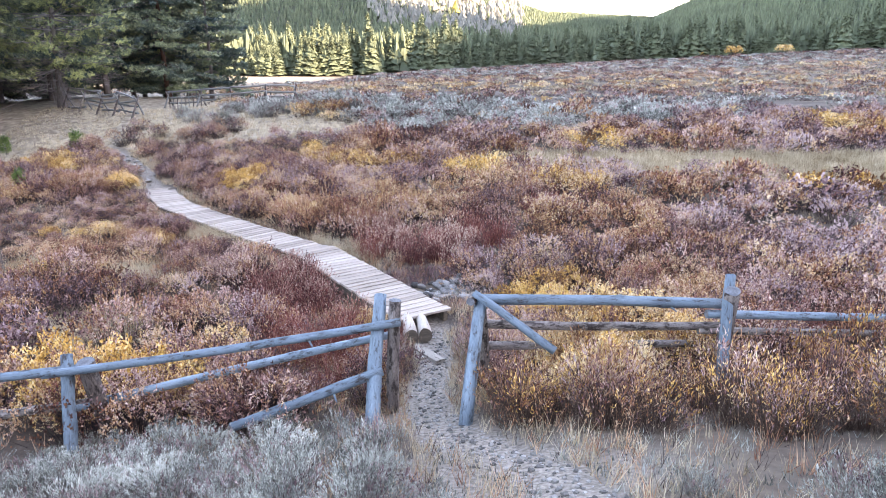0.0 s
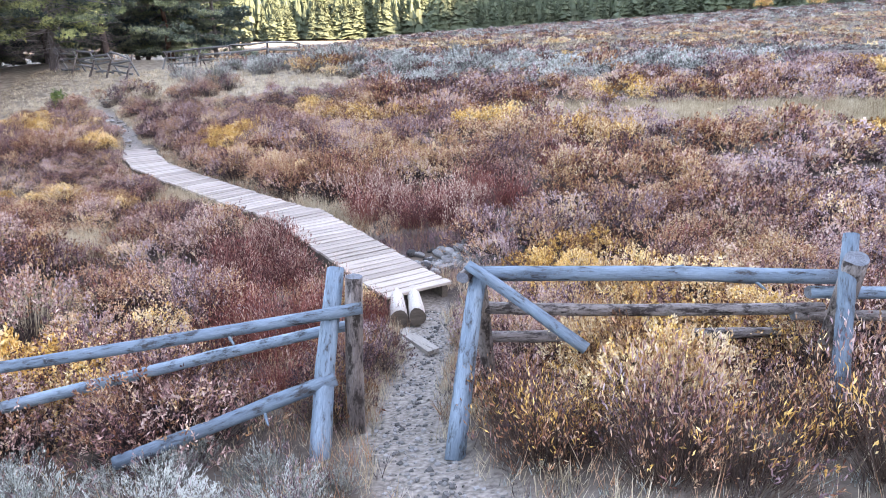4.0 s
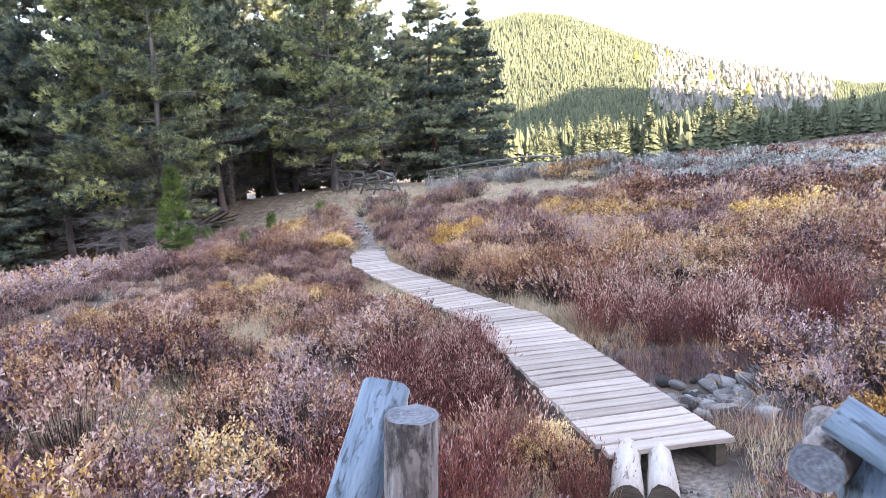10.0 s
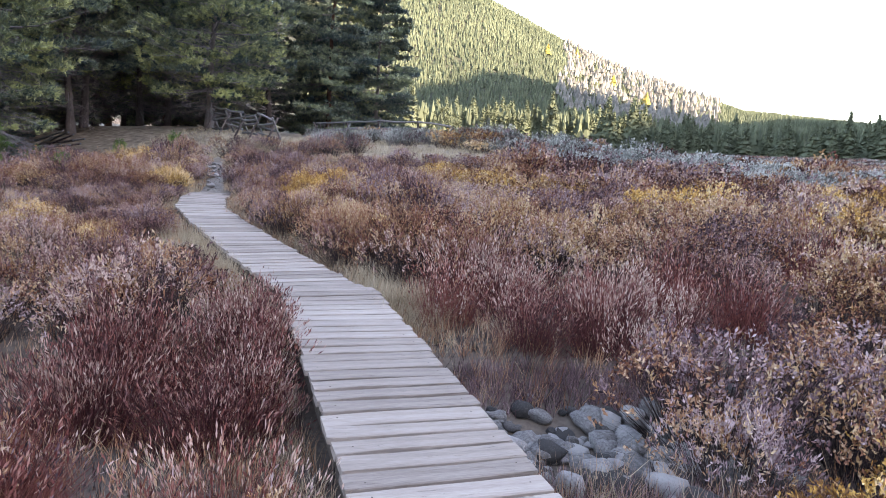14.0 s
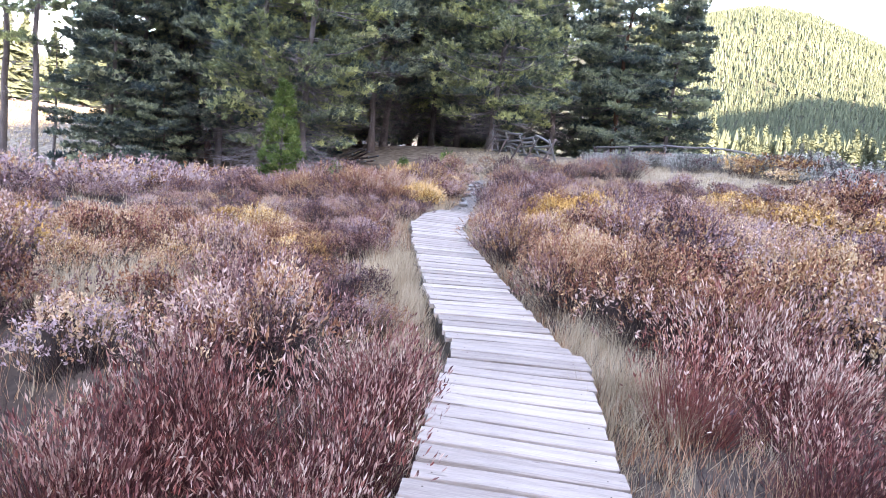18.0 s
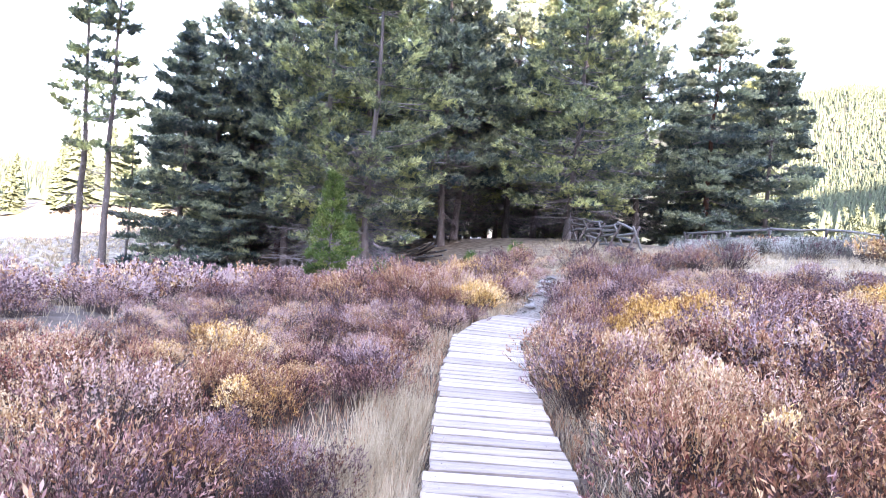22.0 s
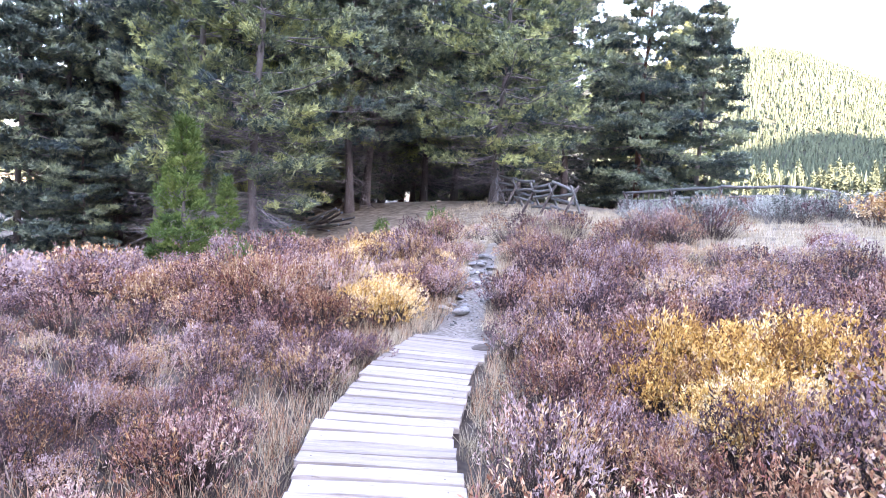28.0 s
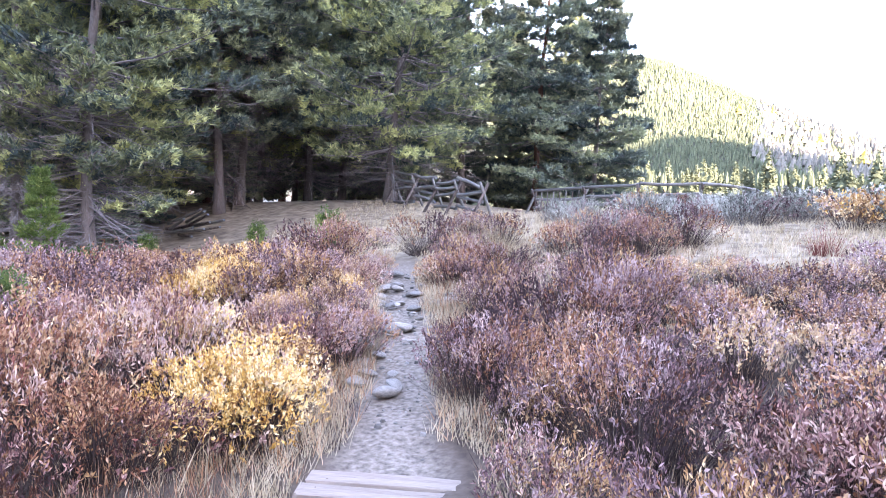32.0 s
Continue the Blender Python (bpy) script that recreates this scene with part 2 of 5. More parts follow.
LEAF = {
    "mauve": [(0.06, 0.026, 0.0266), (0.235, 0.112, 0.105), (0.44, 0.262, 0.222), (0.66, 0.49, 0.409)],
    "purple": [(0.045, 0.025, 0.029), (0.168, 0.095, 0.104), (0.325, 0.207, 0.21), (0.52, 0.395, 0.385)],
    "russet": [(0.06, 0.022, 0.0149), (0.255, 0.1, 0.0577), (0.45, 0.24, 0.135), (0.62, 0.425, 0.279)],
    "red": [(0.06, 0.014, 0.013), (0.23, 0.064, 0.0521), (0.41, 0.175, 0.138), (0.64, 0.45, 0.363)],
    "wine": [(0.07, 0.022, 0.0214), (0.26, 0.095, 0.0837), (0.47, 0.295, 0.237), (0.72, 0.58, 0.474)],
    "gold": [(0.2, 0.088, 0.03), (0.58, 0.318, 0.085), (0.8, 0.505, 0.17), (0.88, 0.69, 0.4)],
    "orange": [(0.11, 0.047, 0.025), (0.36, 0.188, 0.085), (0.57, 0.355, 0.178), (0.74, 0.575, 0.375)],
    "sage": [(0.08, 0.086, 0.075), (0.235, 0.246, 0.218), (0.4, 0.41, 0.366), (0.57, 0.58, 0.525)],
    "straw": [(0.17, 0.122, 0.075), (0.34, 0.262, 0.168), (0.48, 0.385, 0.265), (0.62, 0.525, 0.385)],
}
for kind, cols in LEAF.items():
    M[kind] = mat(kind + "_foliage", cols, 1.2, 12, 0.7, 0, "island", 0.2, translucent=0.06, world_scale=0.6, tone=0.24)
    M[kind].use_backface_culling = False
M["stem"] = mat("brown_stems", [(0.02, 0.013, 0.013), (0.052, 0.034, 0.032), (0.12, 0.085, 0.08)], 4, 30, 0.9, 0, "island", 0.2)
M["stem_red"] = mat("red_stems", [(0.055, 0.014, 0.013), (0.2, 0.058, 0.048), (0.36, 0.145, 0.118)], 4, 30, 0.9, 0, "island", 0.2)
M["stem_wine"] = mat("dark_wine_stems", [(0.03, 0.01, 0.011), (0.12, 0.036, 0.035), (0.24, 0.09, 0.08)], 4, 30, 0.9, 0, "island", 0.2)
M["stem_thin"] = mat("warm_brown_stems", [(0.03, 0.019, 0.015), (0.085, 0.053, 0.042), (0.18, 0.12, 0.095)], 4, 30, 0.9, 0, "island", 0.2)
M["stem_grey"] = mat("grey_stems", [(0.08, 0.07, 0.065), (0.17, 0.155, 0.145), (0.3, 0.28, 0.27)], 4, 30, 0.9, 0, "island", 0.2)


def ground_material():
    """Dead grass, litter and bare trodden soil; the trodden share comes from the mesh's 'trodden' layer."""
    m = mat("meadow_ground", [(0.028, 0.02, 0.017), (0.062, 0.045, 0.037), (0.12, 0.09, 0.069), (0.23, 0.18, 0.135)], 0.5, 14, 0.95, 0.7, coords="Object")
    n, link = m.node_tree.nodes, m.node_tree.links.new
    soil, soil_ramp = n.new("ShaderNodeTexNoise"), n.new("ShaderNodeValToRGB")
    soil.inputs["Scale"].default_value, soil.inputs["Detail"].default_value = 22.0, 8.0
    geo = n.new("ShaderNodeNewGeometry")
    link(geo.outputs["Position"], soil.inputs["Vector"])
    e = soil_ramp.color_ramp.elements
    e[0].position, e[0].color, e[1].position, e[1].color = 0.3, (0.1, 0.083, 0.07, 1), 0.72, (0.34, 0.292, 0.248, 1)
    link(soil.outputs[0], soil_ramp.inputs[0])
    mask, mix = n.new("ShaderNodeAttribute"), n.new("ShaderNodeMixRGB")
    mask.attribute_name = "trodden"
    old = m.node_tree.nodes["Principled BSDF"].inputs["Base Color"].links[0].from_socket
    link(mask.outputs["Fac"], mix.inputs[0])
    link(old, mix.inputs[1])
    link(soil_ramp.outputs[0], mix.inputs[2])
    link(mix.outputs[0], m.node_tree.nodes["Principled BSDF"].inputs["Base Color"])
    turf, sward, blotch, turf_ramp = n.new("ShaderNodeAttribute"), n.new("ShaderNodeMixRGB"), n.new("ShaderNodeTexNoise"), n.new("ShaderNodeValToRGB")
    turf.attribute_name = "sward"
    blotch.inputs["Scale"].default_value, blotch.inputs["Detail"].default_value = 2.5, 8.0
    link(geo.outputs["Position"], blotch.inputs["Vector"])
    e = turf_ramp.color_ramp.elements
    e[0].position, e[0].color, e[1].position, e[1].color = 0.35, (0.14, 0.105, 0.075, 1), 0.7, (0.4, 0.33, 0.24, 1)
    link(blotch.outputs[0], turf_ramp.inputs[0])
    link(turf.outputs["Fac"], sward.inputs[0])
    link(mix.outputs[0], sward.inputs[1])
    link(turf_ramp.outputs[0], sward.inputs[2])
    mix = sward
    wood, cover = n.new("ShaderNodeAttribute"), n.new("ShaderNodeMixRGB")
    wood.attribute_name = "wooded"
    link(wood.outputs["Fac"], cover.inputs[0])
    link(mix.outputs[0], cover.inputs[1])
    cover.inputs[2].default_value = (0.056, 0.063, 0.042, 1)
    link(cover.outputs[0], n["Principled BSDF"].inputs["Base Color"])
    return m


M["ground"] = ground_material()


# ---- mesh helpers ----
def mesh_np(name, V, F, materials, index=None, smooth=False, tone=None):
    V, F = np.asarray(V, np.float32), np.asarray(F, np.int32)
    me = bpy.data.meshes.new(name)
    k = F.shape[1]
    me.vertices.add(len(V))
    me.vertices.foreach_set("co", V.ravel())
    me.loops.add(F.size)
    me.loops.foreach_set("vertex_index", F.ravel())
    me.polygons.add(len(F))
    me.polygons.foreach_set("loop_start", np.arange(0, F.size, k, dtype=np.int32))
    if index is not None:
        me.polygons.foreach_set("material_index", np.asarray(index, np.int32))
    me.update(calc_edges=True)
    me.polygons.foreach_set("use_smooth", np.full(len(F), smooth))
    if tone is not None:
        layer = me.attributes.new("tone", "FLOAT", "FACE")
        layer.data.foreach_set("value", np.asarray(tone, np.float32))
    for m in materials if isinstance(materials, (list, tuple)) else [materials]:
        me.materials.append(m)
    return me


def part(name, data, parent=None, label="", m=None):
    ob = new(name, data)
    ob.parent = parent
    if m is not None:
        ob.matrix_basis = m
    return tagged(ob, label)


def thing(name, label, category, group="", m=None, kind=""):
    ob = new(name)
    ob.empty_display_size = 0.1
    if m is not None:
        ob.matrix_basis = m
    return tagged(ob, label, category, group, kind)


def smooth01(t):
    t = np.clip(t, 0, 1)
    return t * t * (3 - 2 * t)


def wave(x, y, f=1.0, s=0):
    """A cheap smooth wobble between about -1 and 1."""
    return (np.sin(f * (1.3 * x + 0.7 * y) + s) + np.sin(f * (-0.6 * x + 1.7 * y) + 2.1 + s) + np.sin(f * (2.3 * x - 1.1 * y) + 4.0 * s + 1)) / 3


def tubes(P0, P1, R0, R1, sides=3):
    """Many tapered sticks: quads."""
    P0, P1 = np.asarray(P0, float), np.asarray(P1, float)
    D = P1 - P0
    D /= np.linalg.norm(D, axis=1, keepdims=True) + 1e-9
    A = np.cross(D, np.where(np.abs(D[:, 2:3]) > 0.9, [[1.0, 0, 0]], [[0, 0, 1.0]]))
    A /= np.linalg.norm(A, axis=1, keepdims=True) + 1e-9
    B = np.cross(D, A)
    ang = np.arange(sides) * 2 * np.pi / sides
    ring = np.cos(ang)[None, :, None] * A[:, None] + np.sin(ang)[None, :, None] * B[:, None]
    R0, R1 = np.broadcast_to(R0, len(P0)), np.broadcast_to(R1, len(P0))
    V = np.concatenate([P0[:, None] + ring * R0[:, None, None], P1[:, None] + ring * R1[:, None, None]], 1).reshape(-1, 3)
    i = np.arange(sides)
    quad = np.stack([i, (i + 1) % sides, (i + 1) % sides + sides, i + sides], 1)
    F = (np.arange(len(P0)) * 2 * sides)[:, None, None] + quad[None]
    return V, F.reshape(-1, 4)


def blades(P, D, L, W, rng, twist=None):
    """Diamond leaves at P along D."""
    n = len(P)
    D = D / (np.linalg.norm(D, axis=1, keepdims=True) + 1e-9)
    S = np.cross(D, rng.normal(size=(n, 3)))
    S /= np.linalg.norm(S, axis=1, keepdims=True) + 1e-9
    L, W = np.broadcast_to(L, n)[:, None], np.broadcast_to(W, n)[:, None]
    mid = P + D * L * 0.5
    V = np.stack([P, mid + S * W * 0.5, P + D * L, mid - S * W * 0.5], 1).reshape(-1, 3)
    F = np.arange(4 * n).reshape(n, 4)
    return V, F


def spikes(P, D, L, W, rng):
    """Slender single triangles, for needles and grass."""
    n = len(P)
    D = D / (np.linalg.norm(D, axis=1, keepdims=True) + 1e-9)
    S = np.cross(D, rng.normal(size=(n, 3)))
    S /= np.linalg.norm(S, axis=1, keepdims=True) + 1e-9
    L, W = np.broadcast_to(L, n)[:, None], np.broadcast_to(W, n)[:, None]
    V = np.stack([P - S * W * 0.5, P + S * W * 0.5, P + D * L], 1).reshape(-1, 3)
    return V, np.arange(3 * n).reshape(n, 3)


def joined(pieces):
    V, F, o = [], [], 0
    for v, f in pieces:
        V.append(v)
        F.append(f + o)
        o += len(v)
    return np.concatenate(V), np.concatenate(F)


# ---- plan ----
TRAIL_A = [(0.2, -4.0), (0.7, 1.4), (1.0, 3.2), (0.8, 4.4), (0.22, 5.7), (-0.2, 7.0), (-0.2, 8.2), (-0.05, 9.4), (-0.2, 11.0)]
BOARDS_A = [(-0.26, 11.12), (-3.02, 15.35)]
BOARDS_B = [(-3.1, 15.38), (-4.2, 16.38), (-5.45, 17.6), (-7.0, 19.17), (-8.45, 20.72), (-9.46, 22.3), (-10.2, 23.75)]
TRAIL_B = [(-10.15, 23.5), (-10.85, 24.7), (-11.7, 26.2), (-12.7, 27.6), (-14.1, 29.7), (-16.0, 33.0), (-18.2, 38.0), (-20.6, 46.5), (-22.5, 56.0)]
CENTRE = (-4.0, 14.0)


def near_line(x, y, line):
    """Distance to a polyline."""
    best = np.full(np.shape(x), 1e9)
    for (ax, ay), (bx, by) in zip(line, line[1:]):
        dx, dy = bx - ax, by - ay
        t = np.clip(((x - ax) * dx + (y - ay) * dy) / (dx * dx + dy * dy), 0, 1)
        best = np.minimum(best, np.hypot(x - ax - t * dx, y - ay - t * dy))
    return best


SKYLINE_AZ = [-180, -165, -150, -107, -98, -95, -86, -80, -60, -45, -35, -27, -22.8, -18.5, -9.7, -3.4, 0, 3.6, 8.6, 12, 15.4, 20.9, 35, 50, 65, 80, 140, 180]
SKYLINE_EL = [14, 22, 25.5, 25.2, 25.5, 31, 31.5, 25, 20, 8, 5.6, 4.8, 4.0, 2.4, 3.2, 5.4, 6.7, 8.2, 10.2, 11.4, 11.9, 11.2, 8, 5, 3.0, 2.5, 8, 14]


def height(x, y):
    """Height of the ground, without small bumps."""
    x, y = np.asarray(x, float), np.asarray(y, float)
    y0 = 8.8 + 0.3 * np.clip(x, -10, 12)
    yb = np.clip(y, -3, None)
    bank = 0.348 * np.logaddexp(0, y0 - yb)
    rise = 1.45 * smooth01((y - 13) / 34) - 0.035 * np.clip(-x - 6, 0, 20) * smooth01((y - 12) / 12)
    drop = -2.8 * smooth01((-x - 10) / 34) * smooth01((46 - y) / 16)
    mound = 1.0 * np.exp(-((x + 29) / 9) ** 2 - ((y - 56) / 12) ** 2)
    far = 0.05 * np.clip(x + 20, 0, 260) * smooth01((y - 50) / 120)
    ridge = 0.7 * np.exp(-((x + 7) / 11) ** 2 - ((y - 39) / 11) ** 2) + 0.35 * np.exp(-((x + 13) / 5) ** 2 - ((y - 47) / 5) ** 2)
    ridge = ridge + 0.45 * np.exp(-((x - 5) / 6.5) ** 2 - ((y - 20.5) / 6) ** 2) + 0.4 * np.exp(-((x + 25.5) / 6) ** 2 - ((y - 45) / 4.5) ** 2)
    ridge = ridge * smooth01((near_line(x, y, BOARDS_B) - 0.7) / 3)
    brook = -0.28 * np.exp(-((y - 13.35 - 0.3 * x) / 0.85) ** 2) * smooth01((x + 8) / 3) * smooth01((5 - x) / 3)
    rx, ry = x - CENTRE[0], y - CENTRE[1]
    r, az = np.hypot(rx, ry), np.degrees(np.arctan2(-rx, ry))
    el = np.interp(az, SKYLINE_AZ, SKYLINE_EL)
    hill = 700 * np.tan(np.radians(el)) * smooth01((r - 255) / 445) * (1 - 0.25 * smooth01((r - 720) / 900))
    hill = hill * (1 + 0.05 * wave(x, y, 0.012) * smooth01((r - 300) / 200) * smooth01((az + 50) / 10))
    return -0.27 + bank + rise + ridge + drop + mound + far + brook + hill


def lumpy(x, y):
    r = np.hypot(x - CENTRE[0], y - CENTRE[1])
    return height(x, y) + (0.035 * wave(x, y, 2.2) + 0.02 * wave(x, y, 6.0, 1.0)) * smooth01(3 - r / 30)


# ---- ground: one sheet to the horizon ----
def build_ground():
    n_az = 512
    radii = [0.0]
    step = 0.16
    while radii[-1] < 4200:
        radii.append(radii[-1] + step)
        if radii[-1] > 16:
            step *= 1.045
    radii = np.array(radii[1:])
    a = np.arange(n_az) * 2 * np.pi / n_az
    X = CENTRE[0] + radii[:, None] * np.cos(a)[None]
    Y = CENTRE[1] + radii[:, None] * np.sin(a)[None]
    Z = lumpy(X, Y)
    tread = np.minimum(near_line(X, Y, TRAIL_A), near_line(X, Y, TRAIL_B) + 0.1)
    tread = tread + 0.1 * wave(X, Y, 3.0)
    T = (1 - smooth01((tread - 0.24) / 0.36)) * (1 - 0.75 * smooth01((Y - 30) / 4))
    T = np.maximum(T, 0.9 * (1 - smooth01((np.hypot((X - 0.55) / 1.6, (Y - 4.6) / 1.1) - 0.5) / 0.6)))
    T = np.maximum(T, 0.75 * (1 - smooth01((np.hypot((X + 13.6) / 1.6, (Y - 29.4) / 1.4) - 0.4) / 0.7)))
    T = np.maximum(T, 0.3 * np.exp(-((Y - 13.35 - 0.3 * X) / 0.7) ** 2) * smooth01((X + 5) / 3) * smooth01((3.5 - X) / 2))
    Z = Z - 0.05 * T
    V = np.stack([X, Y, Z], -1).reshape(-1, 3)
    V = np.concatenate([V, [[CENTRE[0], CENTRE[1], float(lumpy(*CENTRE))]]])
    i, j = np.meshgrid(np.arange(len(radii) - 1), np.arange(n_az), indexing="ij")
    jn = (j + 1) % n_az
    F = np.stack([i * n_az + j, (i + 1) * n_az + j, (i + 1) * n_az + jn, i * n_az + jn], -1).reshape(-1, 4)
    k = np.arange(n_az)
    cap = np.stack([np.full(n_az, len(V) - 1), k, (k + 1) % n_az, (k + 1) % n_az], 1)
    tri = np.concatenate([F[:, [0, 1, 2]], F[:, [0, 2, 3]], cap[:, :3]])
    me = mesh_np("ground", V, tri, M["ground"], smooth=True)
    layer = me.attributes.new("trodden", "FLOAT", "POINT")
    layer.data.foreach_set("value", np.concatenate([T.ravel(), [0.0]]).astype(np.float32))
    rr = np.hypot(X - CENTRE[0], Y - CENTRE[1])
    lawn = np.maximum(smooth01((-X - 9.5) / 3) * smooth01((Y - 26) / 4) * (X > -60), smooth01((-X - 26) / 5)) * smooth01((140 - rr) / 40)
    lawn = np.maximum(lawn, smooth01((rr - 70) / 40) * 0.3)
    lawn = np.maximum(lawn, smooth01((Y - 30.6 - 0.45 * np.clip(X + 8, 0, None)) / 1.5) * smooth01((44 - Y) / 4) * smooth01((-1 - X) / 3))
    lawn = lawn * (1 - 0.35 * smooth01((-X - 20) / 5) * smooth01((Y - 30) / 5))
    lawn = np.maximum(lawn, 1 - smooth01((np.hypot((X - 13) / 13, (Y - 25.8 - 0.06 * (X - 13)) / 3) - 0.8) / 0.3))
    lawn = np.maximum(lawn, 0.12 * (1 - smooth01((Y - 5.5 - 0.1 * X) / 1.2)))
    bearing = np.degrees(np.arctan2(CENTRE[0] - X, Y - CENTRE[1]))
    lawn = np.maximum(lawn, smooth01((bearing - 5) / 4) * smooth01((26 - bearing) / 3) * smooth01((rr - 108) / 12) * smooth01((186 - rr) / 10))
    sward = me.attributes.new("sward", "FLOAT", "POINT")
    sward.data.foreach_set("value", np.concatenate([(lawn * (1 - T)).ravel(), [0.0]]).astype(np.float32))
    wooded = me.attributes.new("wooded", "FLOAT", "POINT")
    wooded.data.foreach_set("value", np.concatenate([(0.92 * smooth01((rr - 190) / 60)).ravel(), [0.0]]).astype(np.float32))
    return tagged(new("ground", me), "brown autumn meadow ground with a trodden dirt trail", "ground", kind="structure")


build_ground()


def gz(x, y):
    return float(lumpy(x, y))


# ---- boardwalk ----
def plank_mesh(k, width):
    """A worn board: chamfered section, slightly bowed and uneven."""
    rng = np.random.default_rng(100 + k)
    w, t, c = 0.158 + rng.uniform(-0.01, 0.008), 0.045, 0.006
    sec = [(-w / 2 + c, 0), (w / 2 - c, 0), (w / 2, -c), (w / 2, -t), (-w / 2, -t), (-w / 2, -c)]
    xs = np.array([-0.5, -0.47, -0.2, 0.15, 0.47, 0.5]) * width
    bow, cup = rng.uniform(-0.012, 0.012), rng.uniform(-0.004, 0.006)
    V = []
    for x in xs:
        u = 2 * x / width
        for q, (a, b) in enumerate(sec):
            V.append((x + rng.uniform(-0.004, 0.004), a + bow * u * u + rng.uniform(-0.005, 0.005), b + cup * u * u + rng.uniform(-0.0015, 0.0015)))
    s = len(sec)
    F = []
    for i in range(len(xs) - 1):
        for q in range(s):
            F.append((i * s + q, (i + 1) * s + q, (i + 1) * s + (q + 1) % s, i * s + (q + 1) % s))
    e = (len(xs) - 1) * s
    F += [(3, 2, 1, 0), (5, 4, 3, 0), (e, e + 1, e + 2, e + 3), (e, e + 3, e + 4, e + 5)]
    return mesh_np("plank", V, F, M["plank"])


def along(line, s):
    for (ax, ay), (bx, by) in zip(line, line[1:]):
        d = math.hypot(bx - ax, by - ay)
        if s <= d or (bx, by) == line[-1]:
            return ax + (bx - ax) * s / d, ay + (by - ay) * s / d, math.atan2(by - ay, bx - ax)
        s -= d


def length(line):
    return sum(math.hypot(b[0] - a[0], b[1] - a[1]) for a, b in zip(line, line[1:]))


def boardwalk(line, width, top, label, start=0.0, seed=0):
    deck = thing("boardwalk", label, "boardwalk", "boardwalk sections", kind="")
    rng = random.Random(seed)
    meshes = [plank_mesh(k + seed, width) for k in range(8)]
    pitch, s, total = 0.19, 0.09, length(line)
    nail = nail_mesh()
    while s < total:
        x, y, a = along(line, s)
        whole, at = BOARDS_A + BOARDS_B[1:], s + start
        mean = sum(along(whole, min(length(whole) - 0.01, max(0.01, at + q)))[2] for q in (-1.1, -0.55, 0, 0.55, 1.1)) / 5
        dz = top(s) + rng.uniform(-0.004, 0.004)
        p = part("plank", rng.choice(meshes), deck, m=pose(x, y, dz, rng.uniform(-0.6, 0.6), rng.uniform(-0.3, 0.3), math.degrees(mean) - 90 + rng.uniform(-0.7, 0.7)) @ Matrix.Translation((rng.uniform(-0.02, 0.02), 0, 0)))
        for nx in (-0.4, 0.4):
            part("nail", nail, p, m=Matrix.Translation((nx * width + rng.uniform(-0.02, 0.02), rng.uniform(-0.05, 0.05), 0.0012)))
        s += pitch
    for side in (-1, 1):
        pts = []
        s = 0.02
        while s < total:
            x, y, a = along(line, s)
            pts.append((x + side * (width / 2 - 0.09) * math.cos(a - math.pi / 2), y + side * (width / 2 - 0.09) * math.sin(a - math.pi / 2), top(s) - 0.05))
            s += 0.35
        V, F = [], []
        for i, (x, y, z) in enumerate(pts):
            a = along(line, min(total - 0.01, i * 0.35 + 0.02))[2] - math.pi / 2
            for u, w in ((-0.045, 0), (0.045, 0), (0.045, -0.19), (-0.045, -0.19)):
                V.append((x + u * math.cos(a), y + u * math.sin(a), z + w))
            if i:
                b = (i - 1) * 4
                for q in range(4):
                    F.append((b + q, b + (q + 1) % 4, b + 4 + (q + 1) % 4, b + 4 + q))
        n = len(V)
        F += [(3, 2, 1, 0), (n - 4, n - 3, n - 2, n - 1)]
        part("stringer", mesh_np("stringer", V, F, M["stringer"]), deck, "dark timber stringer")
    return deck


def nail_mesh():
    a = np.arange(6) * np.pi / 3
    V = np.concatenate([np.stack([0.006 * np.cos(a), 0.006 * np.sin(a), np.zeros(6)], 1), [[0, 0, 0.001]]])
    F = [(i, (i + 1) % 6, 6) for i in range(6)]
    return mesh_np("nail", V, F, M["stringer"])


boardwalk(BOARDS_A, 1.09, lambda s: 0.0, "weathered grey plank boardwalk crossing a stony brook", 0.0, 0)
boardwalk(BOARDS_B, 1.0, lambda s: -0.012 - 0.05 * smooth01((s - 9.2) / 2.0), "weathered grey plank boardwalk curving through shrubs", length(BOARDS_A), 20)


